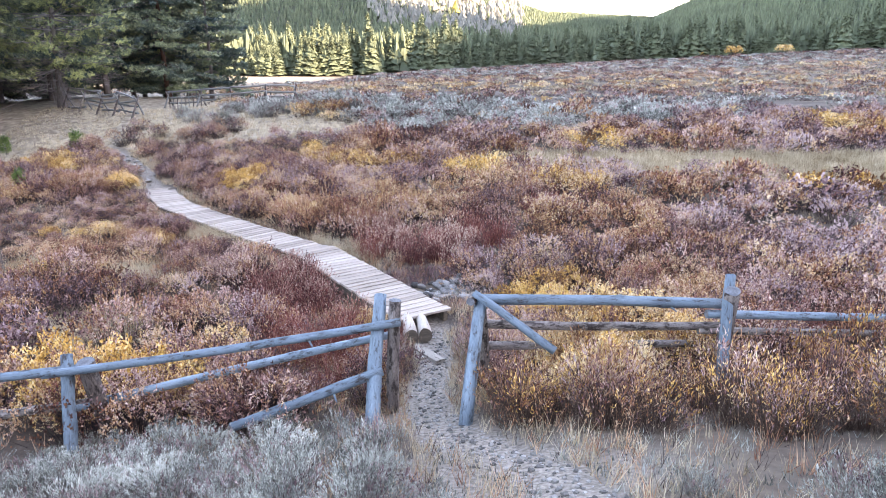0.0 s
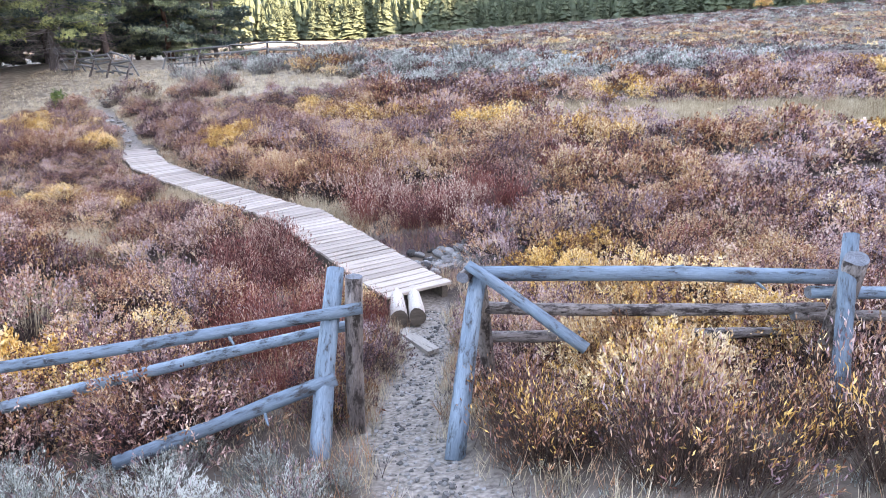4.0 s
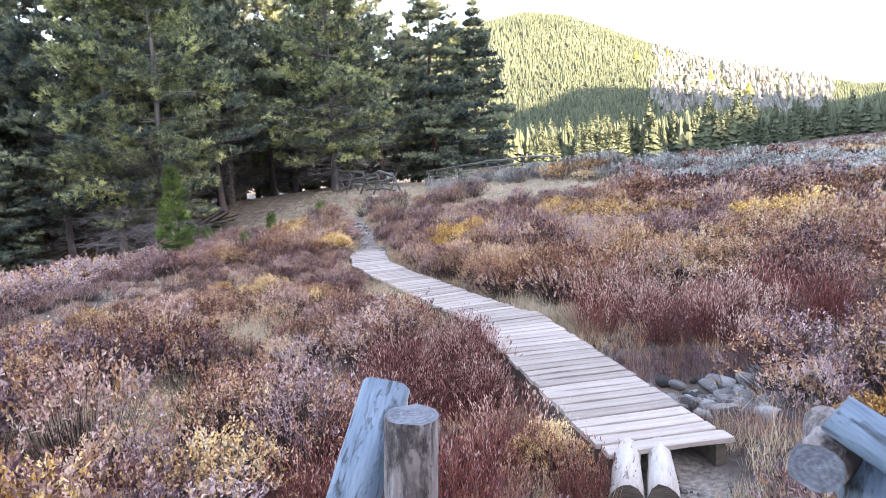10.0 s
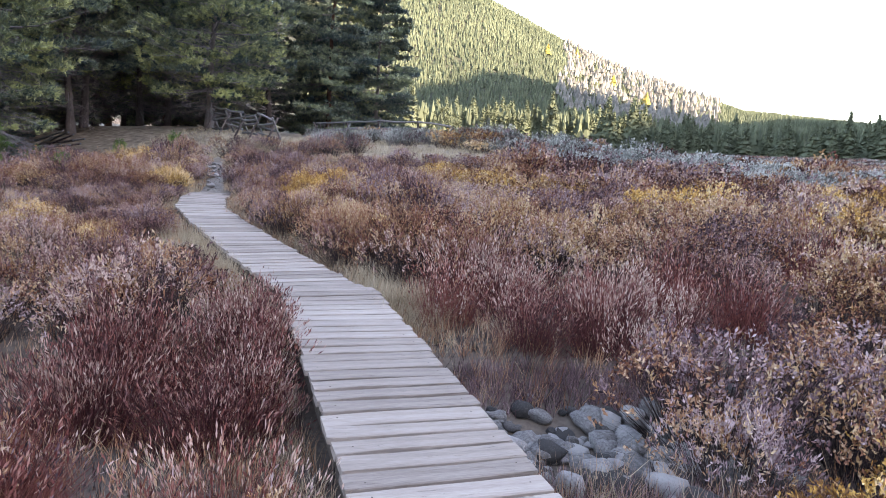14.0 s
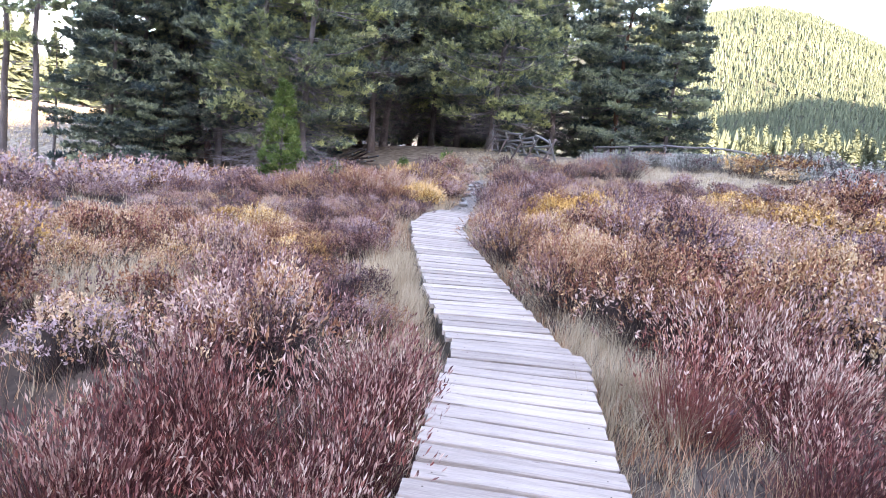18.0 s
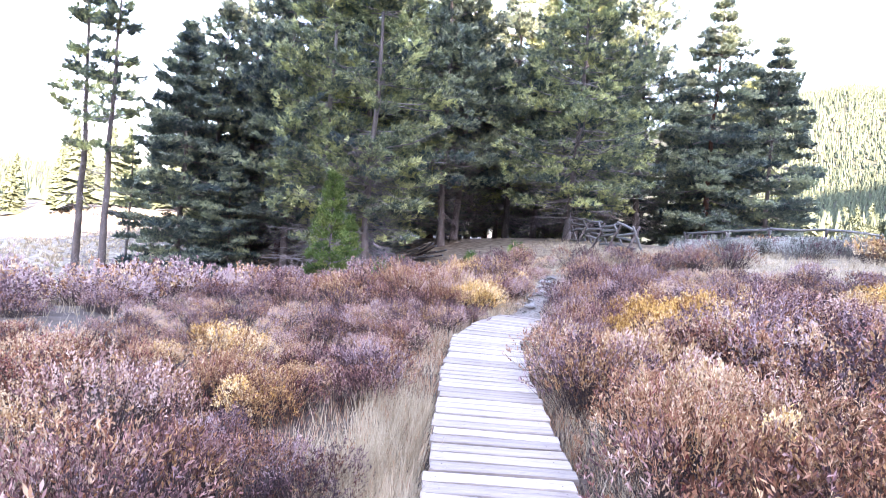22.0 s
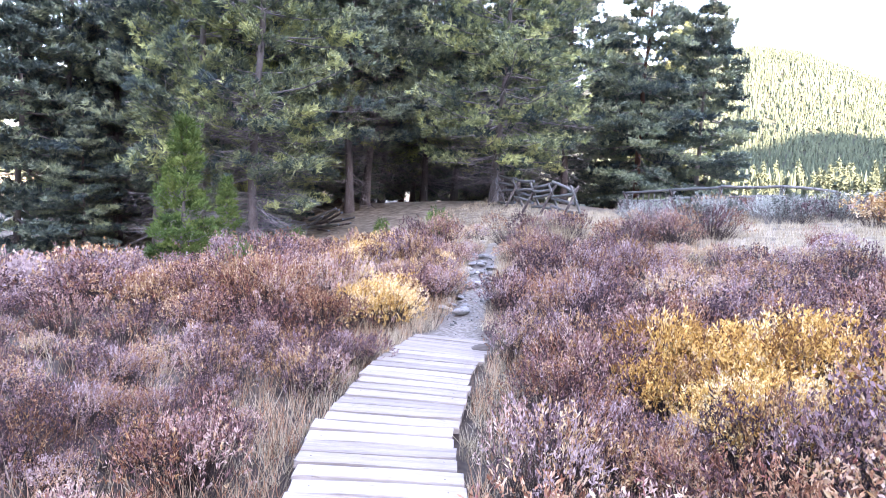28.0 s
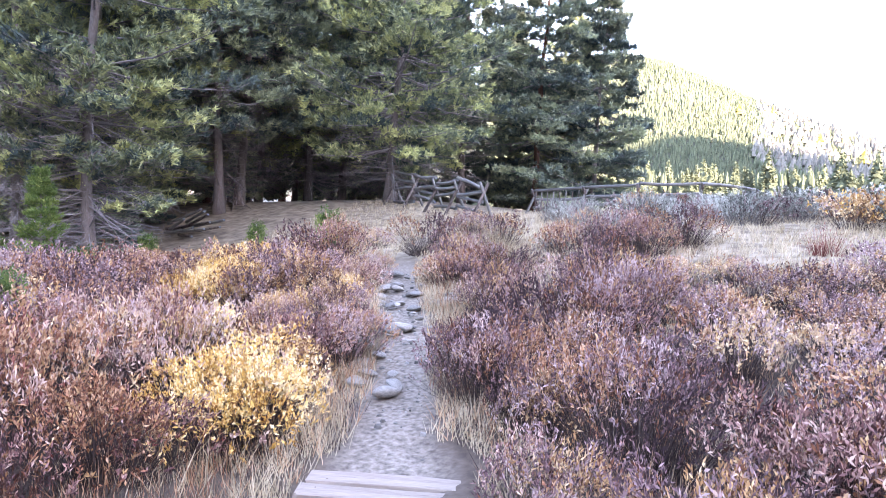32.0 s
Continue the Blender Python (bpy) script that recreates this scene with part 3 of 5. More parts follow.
# ---- logs and fences ----
def log_mesh(name, length_, r0, r1, bow, seed, material, ends=True):
    """A peeled log along +Z: uneven, slightly bent, with knots and sawn ends."""
    rng = np.random.default_rng(seed)
    sides, rings = 14, max(6, int(length_ / 0.22))
    z = np.linspace(0, 1, rings)
    ph, px = rng.uniform(0, 6.28), rng.uniform(0, 6.28)
    a = np.arange(sides) * 2 * np.pi / sides
    V = []
    knots = rng.uniform(0, 1, (5, 2))
    for t in z:
        r = r0 + (r1 - r0) * t
        cx, cy = bow * math.sin(math.pi * t) * math.cos(px), bow * math.sin(math.pi * t) * math.sin(px)
        rr = r * (1 + 0.05 * np.sin(2 * a + ph) + 0.03 * np.sin(3 * a + 9 * t + ph) + rng.uniform(-0.025, 0.025, sides))
        for kz, ka in knots:
            rr = rr + r * 0.22 * np.exp(-((t - kz) * length_ / 0.1) ** 2 - ((np.angle(np.exp(1j * (a - ka * 6.28)))) / 0.35) ** 2)
        V += [(cx + q * math.cos(b), cy + q * math.sin(b), t * length_ + rng.uniform(-0.004, 0.004)) for q, b in zip(rr, a)]
    F, idx = [], []
    for i in range(rings - 1):
        for q in range(sides):
            F.append((i * sides + q, i * sides + (q + 1) % sides, (i + 1) * sides + (q + 1) % sides, (i + 1) * sides + q))
            idx.append(0)
    for base, zc, flip in ((0, -0.004, True), ((rings - 1) * sides, length_ + 0.006, False)):
        c = len(V)
        V.append((0, 0, zc))
        for q in range(0, sides, 2):
            f = (c, base + q, base + (q + 1) % sides, base + (q + 2) % sides)
            F.append(f[::-1] if flip else f)
            idx.append(1)
    me = mesh_np(name, V, F, [material, M["stringer"] if material == M["log_pale"] else M["end"]], idx, smooth=False)
    smooth_flags = np.array(idx) == 0
    me.polygons.foreach_set("use_smooth", smooth_flags)
    return me


def between(p0, p1):
    p0, p1 = Vector(p0), Vector(p1)
    return Matrix.Translation(p0) @ (p1 - p0).to_track_quat("Z", "Y").to_matrix().to_4x4()


LOGS = [0]


def pole(name, p0, p1, r0, r1, material, parent, label="", bow=0.02):
    LOGS[0] += 1
    d = (Vector(p1) - Vector(p0)).length
    return part(name, log_mesh(name, d, r0, r1, bow, LOGS[0], M[material]), parent, label, between(p0, p1))


left = thing("log_fence", "weathered grey log buck-and-rail fence beside sagebrush", "fence", "trail fence", pose(0, 0, 0))
pole("leaning_post", (-0.79, 6.42, 0.42), (-0.755, 7.47, 1.7), 0.085, 0.074, "log", left)
pole("back_post", (-0.62, 7.2, 0.1), (-0.565, 7.25, 1.715), 0.075, 0.072, "log_brown", left, "brown bark-flaked post with a sawn top")
pole("leaning_post", (-4.02, 6.2, 0.05), (-4.2, 6.75, 1.27), 0.07, 0.06, "log", left)
pole("back_post", (-3.95, 7.0, 0.0), (-3.98, 6.7, 1.2), 0.085, 0.085, "log_brown", left, "brown bark-flaked post with a sawn top")
pole("rail", (-4.35, 6.5, 1.14), (-0.5, 7.14, 1.485), 0.044, 0.048, "log", left, bow=0.03)
pole("rail", (-4.35, 6.85, 0.52), (-0.66, 7.42, 1.2), 0.055, 0.048, "log", left, bow=0.03)
pole("rail", (-2.35, 6.45, 0.52), (-0.7, 6.86, 1.0), 0.055, 0.06, "log", left)
pole("rail", (-8.0, 6.4, 0.75), (-3.95, 6.72, 1.12), 0.05, 0.055, "log", left)
pole("rail", (-8.0, 6.7, 0.05), (-3.9, 6.9, 0.62), 0.055, 0.05, "log_brown", left)

right = thing("log_fence", "weathered grey log buck-and-rail fence standing in shrubs", "fence", "trail fence", pose(0, 0, 0))
pole("leaning_post", (0.24, 6.45, 0.52), (0.46, 7.38, 1.7), 0.078, 0.07, "log", right)
pole("cross_log", (0.32, 7.2, 1.71), (0.38, 7.55, 1.66), 0.046, 0.05, "log_brown", right, "brown log seen by its sawn end")
pole("brace", (0.36, 7.27, 1.8), (1.28, 6.9, 1.22), 0.044, 0.052, "log", right)
pole("back_post", (0.6, 8.0, 0.15), (0.45, 7.5, 1.62), 0.07, 0.07, "log_brown", right, "brown bark-flaked post")
pole("rail", (0.4, 7.45, 1.65), (3.4, 7.28, 1.65), 0.062, 0.058, "log", right, bow=0.03)
pole("rail", (0.45, 7.6, 1.27), (3.4, 7.45, 1.3), 0.055, 0.05, "log_brown", right, bow=0.03)
pole("rail", (0.5, 7.8, 0.88), (3.2, 7.7, 0.95), 0.055, 0.05, "log_brown", right, bow=0.03)
pole("leaning_post", (3.05, 6.45, 0.85), (3.3, 7.1, 2.07), 0.068, 0.06, "log", right)
pole("back_post", (3.45, 7.4, 0.8), (3.25, 6.9, 1.95), 0.08, 0.08, "log_brown", right, "brown bark-flaked post with a sawn top")
pole("rail", (3.15, 7.28, 1.52), (6.8, 7.3, 1.43), 0.055, 0.05, "log", right, bow=0.03)
pole("rail", (3.15, 7.45, 1.24), (6.0, 7.45, 1.18), 0.05, 0.045, "log_brown", right, bow=0.03)

for fence, p0, p1 in ((left, (-1.55, 6.965, 1.36), (-1.5, 6.93, 1.27)), (left, (-2.9, 6.74, 1.24), (-2.86, 6.66, 1.3)), (left, (-1.25, 6.72, 0.8), (-1.2, 6.62, 0.73)), (right, (1.9, 7.36, 1.69), (2.12, 7.3, 1.76)), (right, (2.7, 7.3, 1.62), (2.76, 7.2, 1.58))):
    pole("branch_stub", p0, p1, 0.014, 0.008, "log", fence, bow=0.004)

step = thing("log_step", "two pale peeled logs under the boardwalk's end", "logs", m=pose(0, 0, 0))
pole("log", (-0.5, 10.32, -0.1), (-0.62, 11.3, -0.1), 0.125, 0.09, "log_pale", step)
pole("log", (-0.25, 10.36, -0.1), (-0.38, 11.3, -0.1), 0.12, 0.09, "log_pale", step)


def half_sunk_board(p, yaw, l):
    V, F = [], []
    for x in (-l / 2, 0, l / 2):
        for u, w in ((-0.085, -0.04), (-0.08, 0.012), (0.08, 0.018), (0.085, -0.04)):
            V.append((u + 0.01 * math.sin(7 * x), x, w))
    for i in range(2):
        for q in range(3):
            F.append((i * 4 + q, i * 4 + q + 1, i * 4 + 5 + q, i * 4 + 4 + q))
    F += [(3, 2, 1, 0), (8, 9, 10, 11)]
    ob = tagged(new("sunken_board", mesh_np("sunken_board", V, F, M["board_old"])), "pale old board sunk in the trail's dirt", "board", "sunken boards")
    ob.matrix_basis = pose(*p, -3, 0, yaw)


half_sunk_board((-0.52, 9.87, gz(-0.52, 9.87) - 0.004), 30, 0.85)
half_sunk_board((-0.22, 9.72, gz(-0.22, 9.72) - 0.012), 33, 0.8)


# far fences: jack-leg spans
def jack(parent, x, y, h, yaw):
    z = gz(x, y)
    c, s = math.cos(radians(yaw)), math.sin(radians(yaw))
    pole("leg", (x - 0.55 * c, y - 0.55 * s, z - 0.1), (x + 0.2 * c, y + 0.2 * s, z + h), 0.06, 0.05, "log_grey", parent)
    pole("leg", (x + 0.55 * c, y + 0.55 * s, z - 0.1), (x - 0.2 * c, y - 0.2 * s, z + h), 0.06, 0.05, "log_brown", parent)


def rail_fence(label, line, h, levels, seed, mess=0.05):
    f = thing("log_fence", label, "fence", "far fences", pose(0, 0, 0))
    rng = random.Random(seed)
    for i, (x, y) in enumerate(line):
        x2, y2 = line[min(i + 1, len(line) - 1)]
        x1, y1 = line[max(i - 1, 0)]
        jack(f, x, y, h, math.degrees(math.atan2(y2 - y1, x2 - x1)) + 90)
        if i:
            for lv in levels:
                a, b = line[i - 1], line[i]
                pole("rail", (a[0], a[1], gz(*a) + lv * h + rng.uniform(-mess, mess)), (b[0], b[1], gz(*b) + lv * h + rng.uniform(-mess, mess)), 0.065, 0.06, "log_grey", f, bow=0.05)
    return f


rail_fence("grey log jack fence leaning below the pines", [(-18.9, 42.5), (-20.4, 43.2), (-21.8, 43.9), (-23.2, 44.5), (-24.7, 45.2)], 1.35, (0.25, 0.5, 0.72, 0.97), 3, 0.22)
rail_fence("grey log rail fence on the sagebrush rise", [(-19.3, 48.6), (-16.6, 47.6), (-14.2, 46.7), (-12.0, 47.6), (-10.2, 49.0)], 1.15, (0.3, 0.62, 0.98), 4)


stakes = thing("picket_row", "row of thin grey stakes tied to the rails", "fence", "far fences", pose(0, 0, 0))
for k in range(9):
    x, y = -19.2 + 2.6 * k / 8, 48.5 - 0.95 * k / 8
    pole("stake", (x, y, gz(x, y) - 0.05), (x + 0.02, y, gz(x, y) + 1.05), 0.03, 0.025, "log_grey" if k % 2 else "log_brown", stakes, bow=0.01)

pile = thing("log_pile", "heap of grey weathered logs under the pines", "logs", m=pose(0, 0, 0))
rng_l = random.Random(9)
for k in range(11):
    x, y = -30.6 + rng_l.uniform(-0.9, 0.9), 38.6 + rng_l.uniform(-0.7, 0.7)
    a, l = rng_l.uniform(-0.9, 0.3), rng_l.uniform(1.6, 3.2)
    pole("log", (x, y, gz(x, y) + 0.05 + 0.04 * k), (x + l * math.cos(a), y + l * math.sin(a) * 0.6, gz(x, y) + 0.15 + 0.1 * k), 0.07, 0.05, "log_grey" if k % 3 else "log_brown", pile)


# ---- rocks ----
def rock_mesh(seed, material="rock"):
    rng = np.random.default_rng(seed)
    bm = bmesh.new()
    bmesh.ops.create_icosphere(bm, subdivisions=2, radius=1)
    ax = rng.normal(size=(7, 3))
    ax /= np.linalg.norm(ax, axis=1, keepdims=True)
    cut = rng.uniform(0.45, 0.85, 7)
    for v in bm.verts:
        p = np.array(v.co) * 1.05
        for a, c in zip(ax, cut):
            d = p @ a
            if d > c:
                p = p - a * (d - c)
        p = p * (1 + 0.05 * rng.normal())
        v.co = p
    me = bpy.data.meshes.new("stone")
    for f in bm.faces:
        f.smooth = True
    bm.to_mesh(me)
    bm.free()
    me.materials.append(M[material])
    return me


ROCKS = [rock_mesh(k) for k in range(7)]
SLABS = [rock_mesh(20 + k, "rock_pale") for k in range(6)]


def stone(x, y, r, flat, label, group, rng, sink=0.3, kinds=ROCKS):
    ob = tagged(new("stone", rng.choice(kinds)), label, "stone", group)
    z = gz(x, y) + r * flat * (1 - 2 * sink)
    ob.matrix_basis = pose(x, y, z, rng.uniform(-12, 12), rng.uniform(-12, 12), rng.uniform(0, 360)) @ Matrix.Diagonal((r * rng.uniform(0.8, 1.25), r, r * flat, 1))


rng_r = random.Random(5)
for k in range(290):
    x = rng_r.uniform(-0.9, 1.5)
    y = 13.3 + 0.3 * x + max(-0.95, min(0.95, rng_r.gauss(0, 0.42)))
    if near_line(np.array(x), np.array(y), BOARDS_A) > 0.6:
        stone(x, y, rng_r.choice((0.03, 0.04, 0.05, 0.06, 0.08, 0.1, 0.13)) * rng_r.uniform(0.75, 1.3), rng_r.uniform(0.55, 0.85), "rounded grey cobble in the dry brook bed", "brook stones", rng_r)
for x, y, r in ((0.35, 13.15, 0.13), (0.75, 13.35, 0.15), (0.95, 13.0, 0.17), (0.55, 12.75, 0.15), (0.1, 12.95, 0.12), (0.3, 13.65, 0.12), (0.62, 13.75, 0.13), (1.15, 13.6, 0.14), (0.75, 12.55, 0.13)):
    stone(x, y, r, rng_r.uniform(0.6, 0.8), "large rounded boulder in the dry brook bed", "brook stones", rng_r, 0.22)
for k in range(90):
    s = rng_r.uniform(0, 1)
    x, y, a = along(TRAIL_B, 1.6 + 6.0 * s)
    u = rng_r.gauss(0, 0.3)
    stone(x + u, y + 0.4 * u, rng_r.choice((0.035, 0.05, 0.07, 0.1, 0.13)) * rng_r.uniform(0.8, 1.25), rng_r.uniform(0.3, 0.5), "flat pale stone set in the climbing trail", "trail stones", rng_r, 0.36, SLABS)



def gravel(n):
    """Loose pebbles pressed into the trail, joined."""
    rng = np.random.default_rng(3)
    cube = np.array([(-1, -1, -0.6), (1, -1, -0.7), (1, 1, -0.6), (-1, 1, -0.7), (-0.7, -0.6, 0.6), (0.6, -0.7, 0.55), (0.7, 0.6, 0.6), (-0.6, 0.7, 0.65)])
    quads = np.array([(4, 5, 6, 7), (0, 1, 5, 4), (1, 2, 6, 5), (2, 3, 7, 6), (3, 0, 4, 7)])
    V, F = [], []
    for k in range(n):
        line, span = (TRAIL_A, (6.5, 15.3)) if k < 0.66 * n else (TRAIL_B, (0.6, 8.0))
        x, y, a = along(line, rng.uniform(*span))
        x, y = x + rng.normal(0, 0.26), y + rng.normal(0, 0.1)
        if k > 0.75 * n:
            x = rng.uniform(-1.0, 1.7)
            y = 13.3 + 0.3 * x + np.clip(rng.normal(0, 0.5), -1, 1)
            if near_line(np.array(x), np.array(y), BOARDS_A) < 0.55:
                x, y = 1.2, 13.6 + rng.normal(0, 0.3)
        r, t = 0.006 + 0.022 * rng.uniform() ** 2.2, rng.uniform(0, 6.28)
        c, q = math.cos(t), math.sin(t)
        P = cube * rng.uniform(0.75, 1.25, (8, 3)) * r
        V.append(np.column_stack([P[:, 0] * c - P[:, 1] * q + x, P[:, 0] * q + P[:, 1] * c + y, P[:, 2] + gz(x, y) - 0.045]))
        F.append(quads + 8 * k)
    tagged(new("gravel", mesh_np("gravel", np.concatenate(V), np.concatenate(F), M["pebble"])), "small grey stones loose on the dirt trail", "gravel", kind="stuff")


M["pebble"] = mat("pebbles", [(0.07, 0.065, 0.06), (0.16, 0.15, 0.138), (0.31, 0.292, 0.27)], 3, 40, 0.9, 0.3, "island", 0.3)
gravel(2100)


# ---- trees ----
def conifer(seed, h, clear, spread, limbs, tufts, needle, droop=0.15, top=0.25, dead=0.0, pads=0, whorl=0.85, full=1.2):
    """Trunk, boughs and needles of one conifer: three arrays of verts and faces."""
    rng = np.random.default_rng(seed)
    n = 14
    z = np.linspace(0, 1, n)
    bend = np.cumsum(rng.normal(0, 0.012, (n, 2)), 0) * h * 0.25
    bend -= bend[0]
    R = 0.0105 * h * (1 - z) ** 0.8 * (1 + 0.5 * np.exp(-z * 25)) + 0.015
    P = np.column_stack([bend, z * h])
    trunk = tubes(P[:-1], P[1:], R[:-1], R[1:], 9)
    at = lambda q: np.column_stack([np.interp(q, z, bend[:, 0]), np.interp(q, z, bend[:, 1]), q * h])
    levels = max(5, int(h * (1 - clear) / whorl))
    q = np.round(np.sort(rng.uniform(0, 1, limbs)) ** 0.9 * levels) + rng.normal(0, 0.1, limbs)
    q = np.clip(clear + (1 - clear) * q / levels, clear, 0.995)
    ang = np.arange(limbs) * 2.399 + rng.normal(0, 0.4, limbs)
    reach = spread * (1 - ((q - clear) / (1 - clear)) ** full) * (0.4 + 0.65 * rng.uniform(0, 1, limbs)) * (0.55 + 0.45 * np.clip((q - clear) / 0.15, 0, 1)) + top
    lift = rng.normal(0.05, 0.12, limbs) + 0.45 * q - droop
    D = np.column_stack([np.cos(ang), np.sin(ang), lift])
    B0 = at(q)
    B1 = B0 + D * reach[:, None]
    mid = (B0 + B1) / 2 + np.column_stack([np.zeros((limbs, 2)), -0.06 * reach])
    rb = 0.01 + 0.007 * reach
    boughs = [tubes(B0, mid, rb, rb * 0.7, 4), tubes(mid, B1, rb * 0.7, 0.006, 4)]
    if dead:
        m = int(dead)
        qd = rng.uniform(0.06, clear + 0.25, m)
        ad = rng.uniform(0, 6.28, m)
        Dd = np.column_stack([np.cos(ad), np.sin(ad), rng.normal(-0.15, 0.25, m)])
        ld = rng.uniform(0.5, 1.0, m) * spread * 0.7
        E0, E1 = at(qd), at(qd) + Dd * ld[:, None]
        boughs.append(tubes(E0, E1, 0.022, 0.006, 3))
        tw = rng.uniform(0.25, 1, (m, 9))
        T0 = (E0[:, None] + (E1 - E0)[:, None] * tw[..., None]).reshape(-1, 3)
        boughs.append(tubes(T0, T0 + rng.normal(0, 0.3, T0.shape), 0.008, 0.003, 3))
    # needle tufts sit along side twigs of each bough
    # (pines: gathered into flat pads towards the ends)
    k = np.maximum(3, (tufts * (0.4 + reach / (spread + top))).astype(int))
    which = np.repeat(np.arange(limbs), k)
    u = 0.36 + 0.66 * rng.uniform(0, 1, len(which)) ** 0.75
    side = np.column_stack([-np.sin(ang), np.cos(ang), np.zeros(limbs)])[which]
    off = rng.normal(0, 1, (len(which), 1)) * (0.30 * reach[which] * (1.15 - u) + 0.1)[:, None]
    if pads:
        pu, po = rng.uniform(0.42, 1.02, (limbs, pads)), rng.normal(0, 0.24, (limbs, pads)) * reach[:, None]
        pick = rng.integers(0, pads, len(which))
        tall = rng.normal(0, 1, len(which)) * 0.1
        size = 0.055 * reach[which] + 0.09
        u = pu[which, pick] + rng.normal(0, 1, len(which)) * size / reach[which] * 0.8
        off = (po[which, pick] * (1.25 - pu[which, pick]) + rng.normal(0, 1, len(which)) * size)[:, None]
    C = B0[which] + (B1 - B0)[which] * u[:, None] + side * off + rng.normal(0, 0.07, (len(which), 3))
    C[:, 2] += 0.05 - 0.06 * reach[which] * np.sin(np.pi * u) + (0.07 * reach[which] * np.clip(u, 0, 1) ** 2 + tall if pads else 0)
    per = 15
    out = D[which] * 0.6 + side * np.sign(off) * 0.7 + np.array([0, 0, 0.55])
    Cn = np.repeat(C, per, 0)
    Dn = np.repeat(out, per, 0) + rng.normal(0, 0.62, (len(Cn), 3))
    ned = spikes(Cn + rng.normal(0, 0.045, Cn.shape), Dn, needle * rng.uniform(0.6, 1.2, len(Cn)), needle * 0.26, rng)
    # twigs that carry the tufts
    T0 = B0[which] + (B1 - B0)[which] * np.clip(u - 0.12, 0.1, 1)[:, None]
    boughs.append(tubes(T0[::4], C[::4], 0.007, 0.003, 3))
    group = which * max(1, pads) + (pick if pads else 0)
    tone = np.repeat(rng.normal(0, 0.17, limbs * max(1, pads))[group] + rng.normal(0, 0.06, len(which)), per)
    return trunk, joined(boughs), (*ned, tone)


def tree_kind(seed, name, needle_mat, bark, label, **kw):
    t, b, n = conifer(seed, **kw)
    return (name, label, mesh_np("trunk", *t, M[bark], smooth=True), mesh_np("branchwork", *b, M["twig"]), mesh_np("crown", n[0], n[1], M[needle_mat], tone=n[2]))


def plant(kind, x, y, scale=1.0, yaw=0.0, label="", sink=0.1, lean=0.0):
    name, text, t, b, n = kind
    ob = thing(name, label or text, "tree", "trees of the stand", pose(x, y, gz(x, y) - sink, lean, 0, yaw) @ Matrix.Diagonal((scale, scale, scale, 1)))
    part("trunk", t, ob)
    tagged(part("branchwork", b, ob, "grey-brown boughs and twigs"), kind="stuff")
    part("crown", n, ob, "green needled crown")
    return ob


PINE = [
    tree_kind(11, "pine_tree", "pine", "bark", "tall lodgepole pine with broad green boughs", h=18, clear=0.1, spread=5.6, full=2.0, limbs=150, tufts=44, needle=0.27, dead=110, pads=5),
    tree_kind(12, "pine_tree", "pine", "bark", "tall lodgepole pine with grey dead lower boughs", h=18.5, clear=0.14, spread=4.8, full=2.4, limbs=125, tufts=42, needle=0.27, dead=190, pads=5),
    tree_kind(13, "pine_tree", "spruce", "bark", "tall dark pine with a bare lower trunk", h=19.5, clear=0.18, spread=4.0, full=2.6, limbs=125, tufts=42, needle=0.28, dead=130, pads=5),
]
SPRUCE = [
    tree_kind(21, "spruce_tree", "spruce", "bark_red", "dense dark spruce with a reddish trunk", h=19, clear=0.07, spread=5.6, full=1.6, limbs=220, tufts=33, needle=0.31, droop=0.35, top=0.15),
    tree_kind(22, "spruce_tree", "spruce", "bark", "dense dark green spruce", h=16, clear=0.05, spread=4.8, full=1.6, limbs=190, tufts=33, needle=0.31, droop=0.3, top=0.15),
]
SPARSE = tree_kind(31, "pine_tree", "pine", "bark", "slender pine with a bare trunk and thin top", h=17, clear=0.38, spread=1.9, limbs=66, tufts=14, needle=0.26, dead=30)
YOUNG = tree_kind(41, "young_pine", "young", "bark", "young bright green pine", h=5.0, clear=0.03, spread=1.25, limbs=80, tufts=15, needle=0.17, droop=-0.15, top=0.12, whorl=0.42)
SAPLING = tree_kind(42, "pine_sapling", "young", "bark", "small bright green pine sapling", h=1.3, clear=0.05, spread=0.38, limbs=40, tufts=9, needle=0.1, droop=-0.3, top=0.06, whorl=0.14)

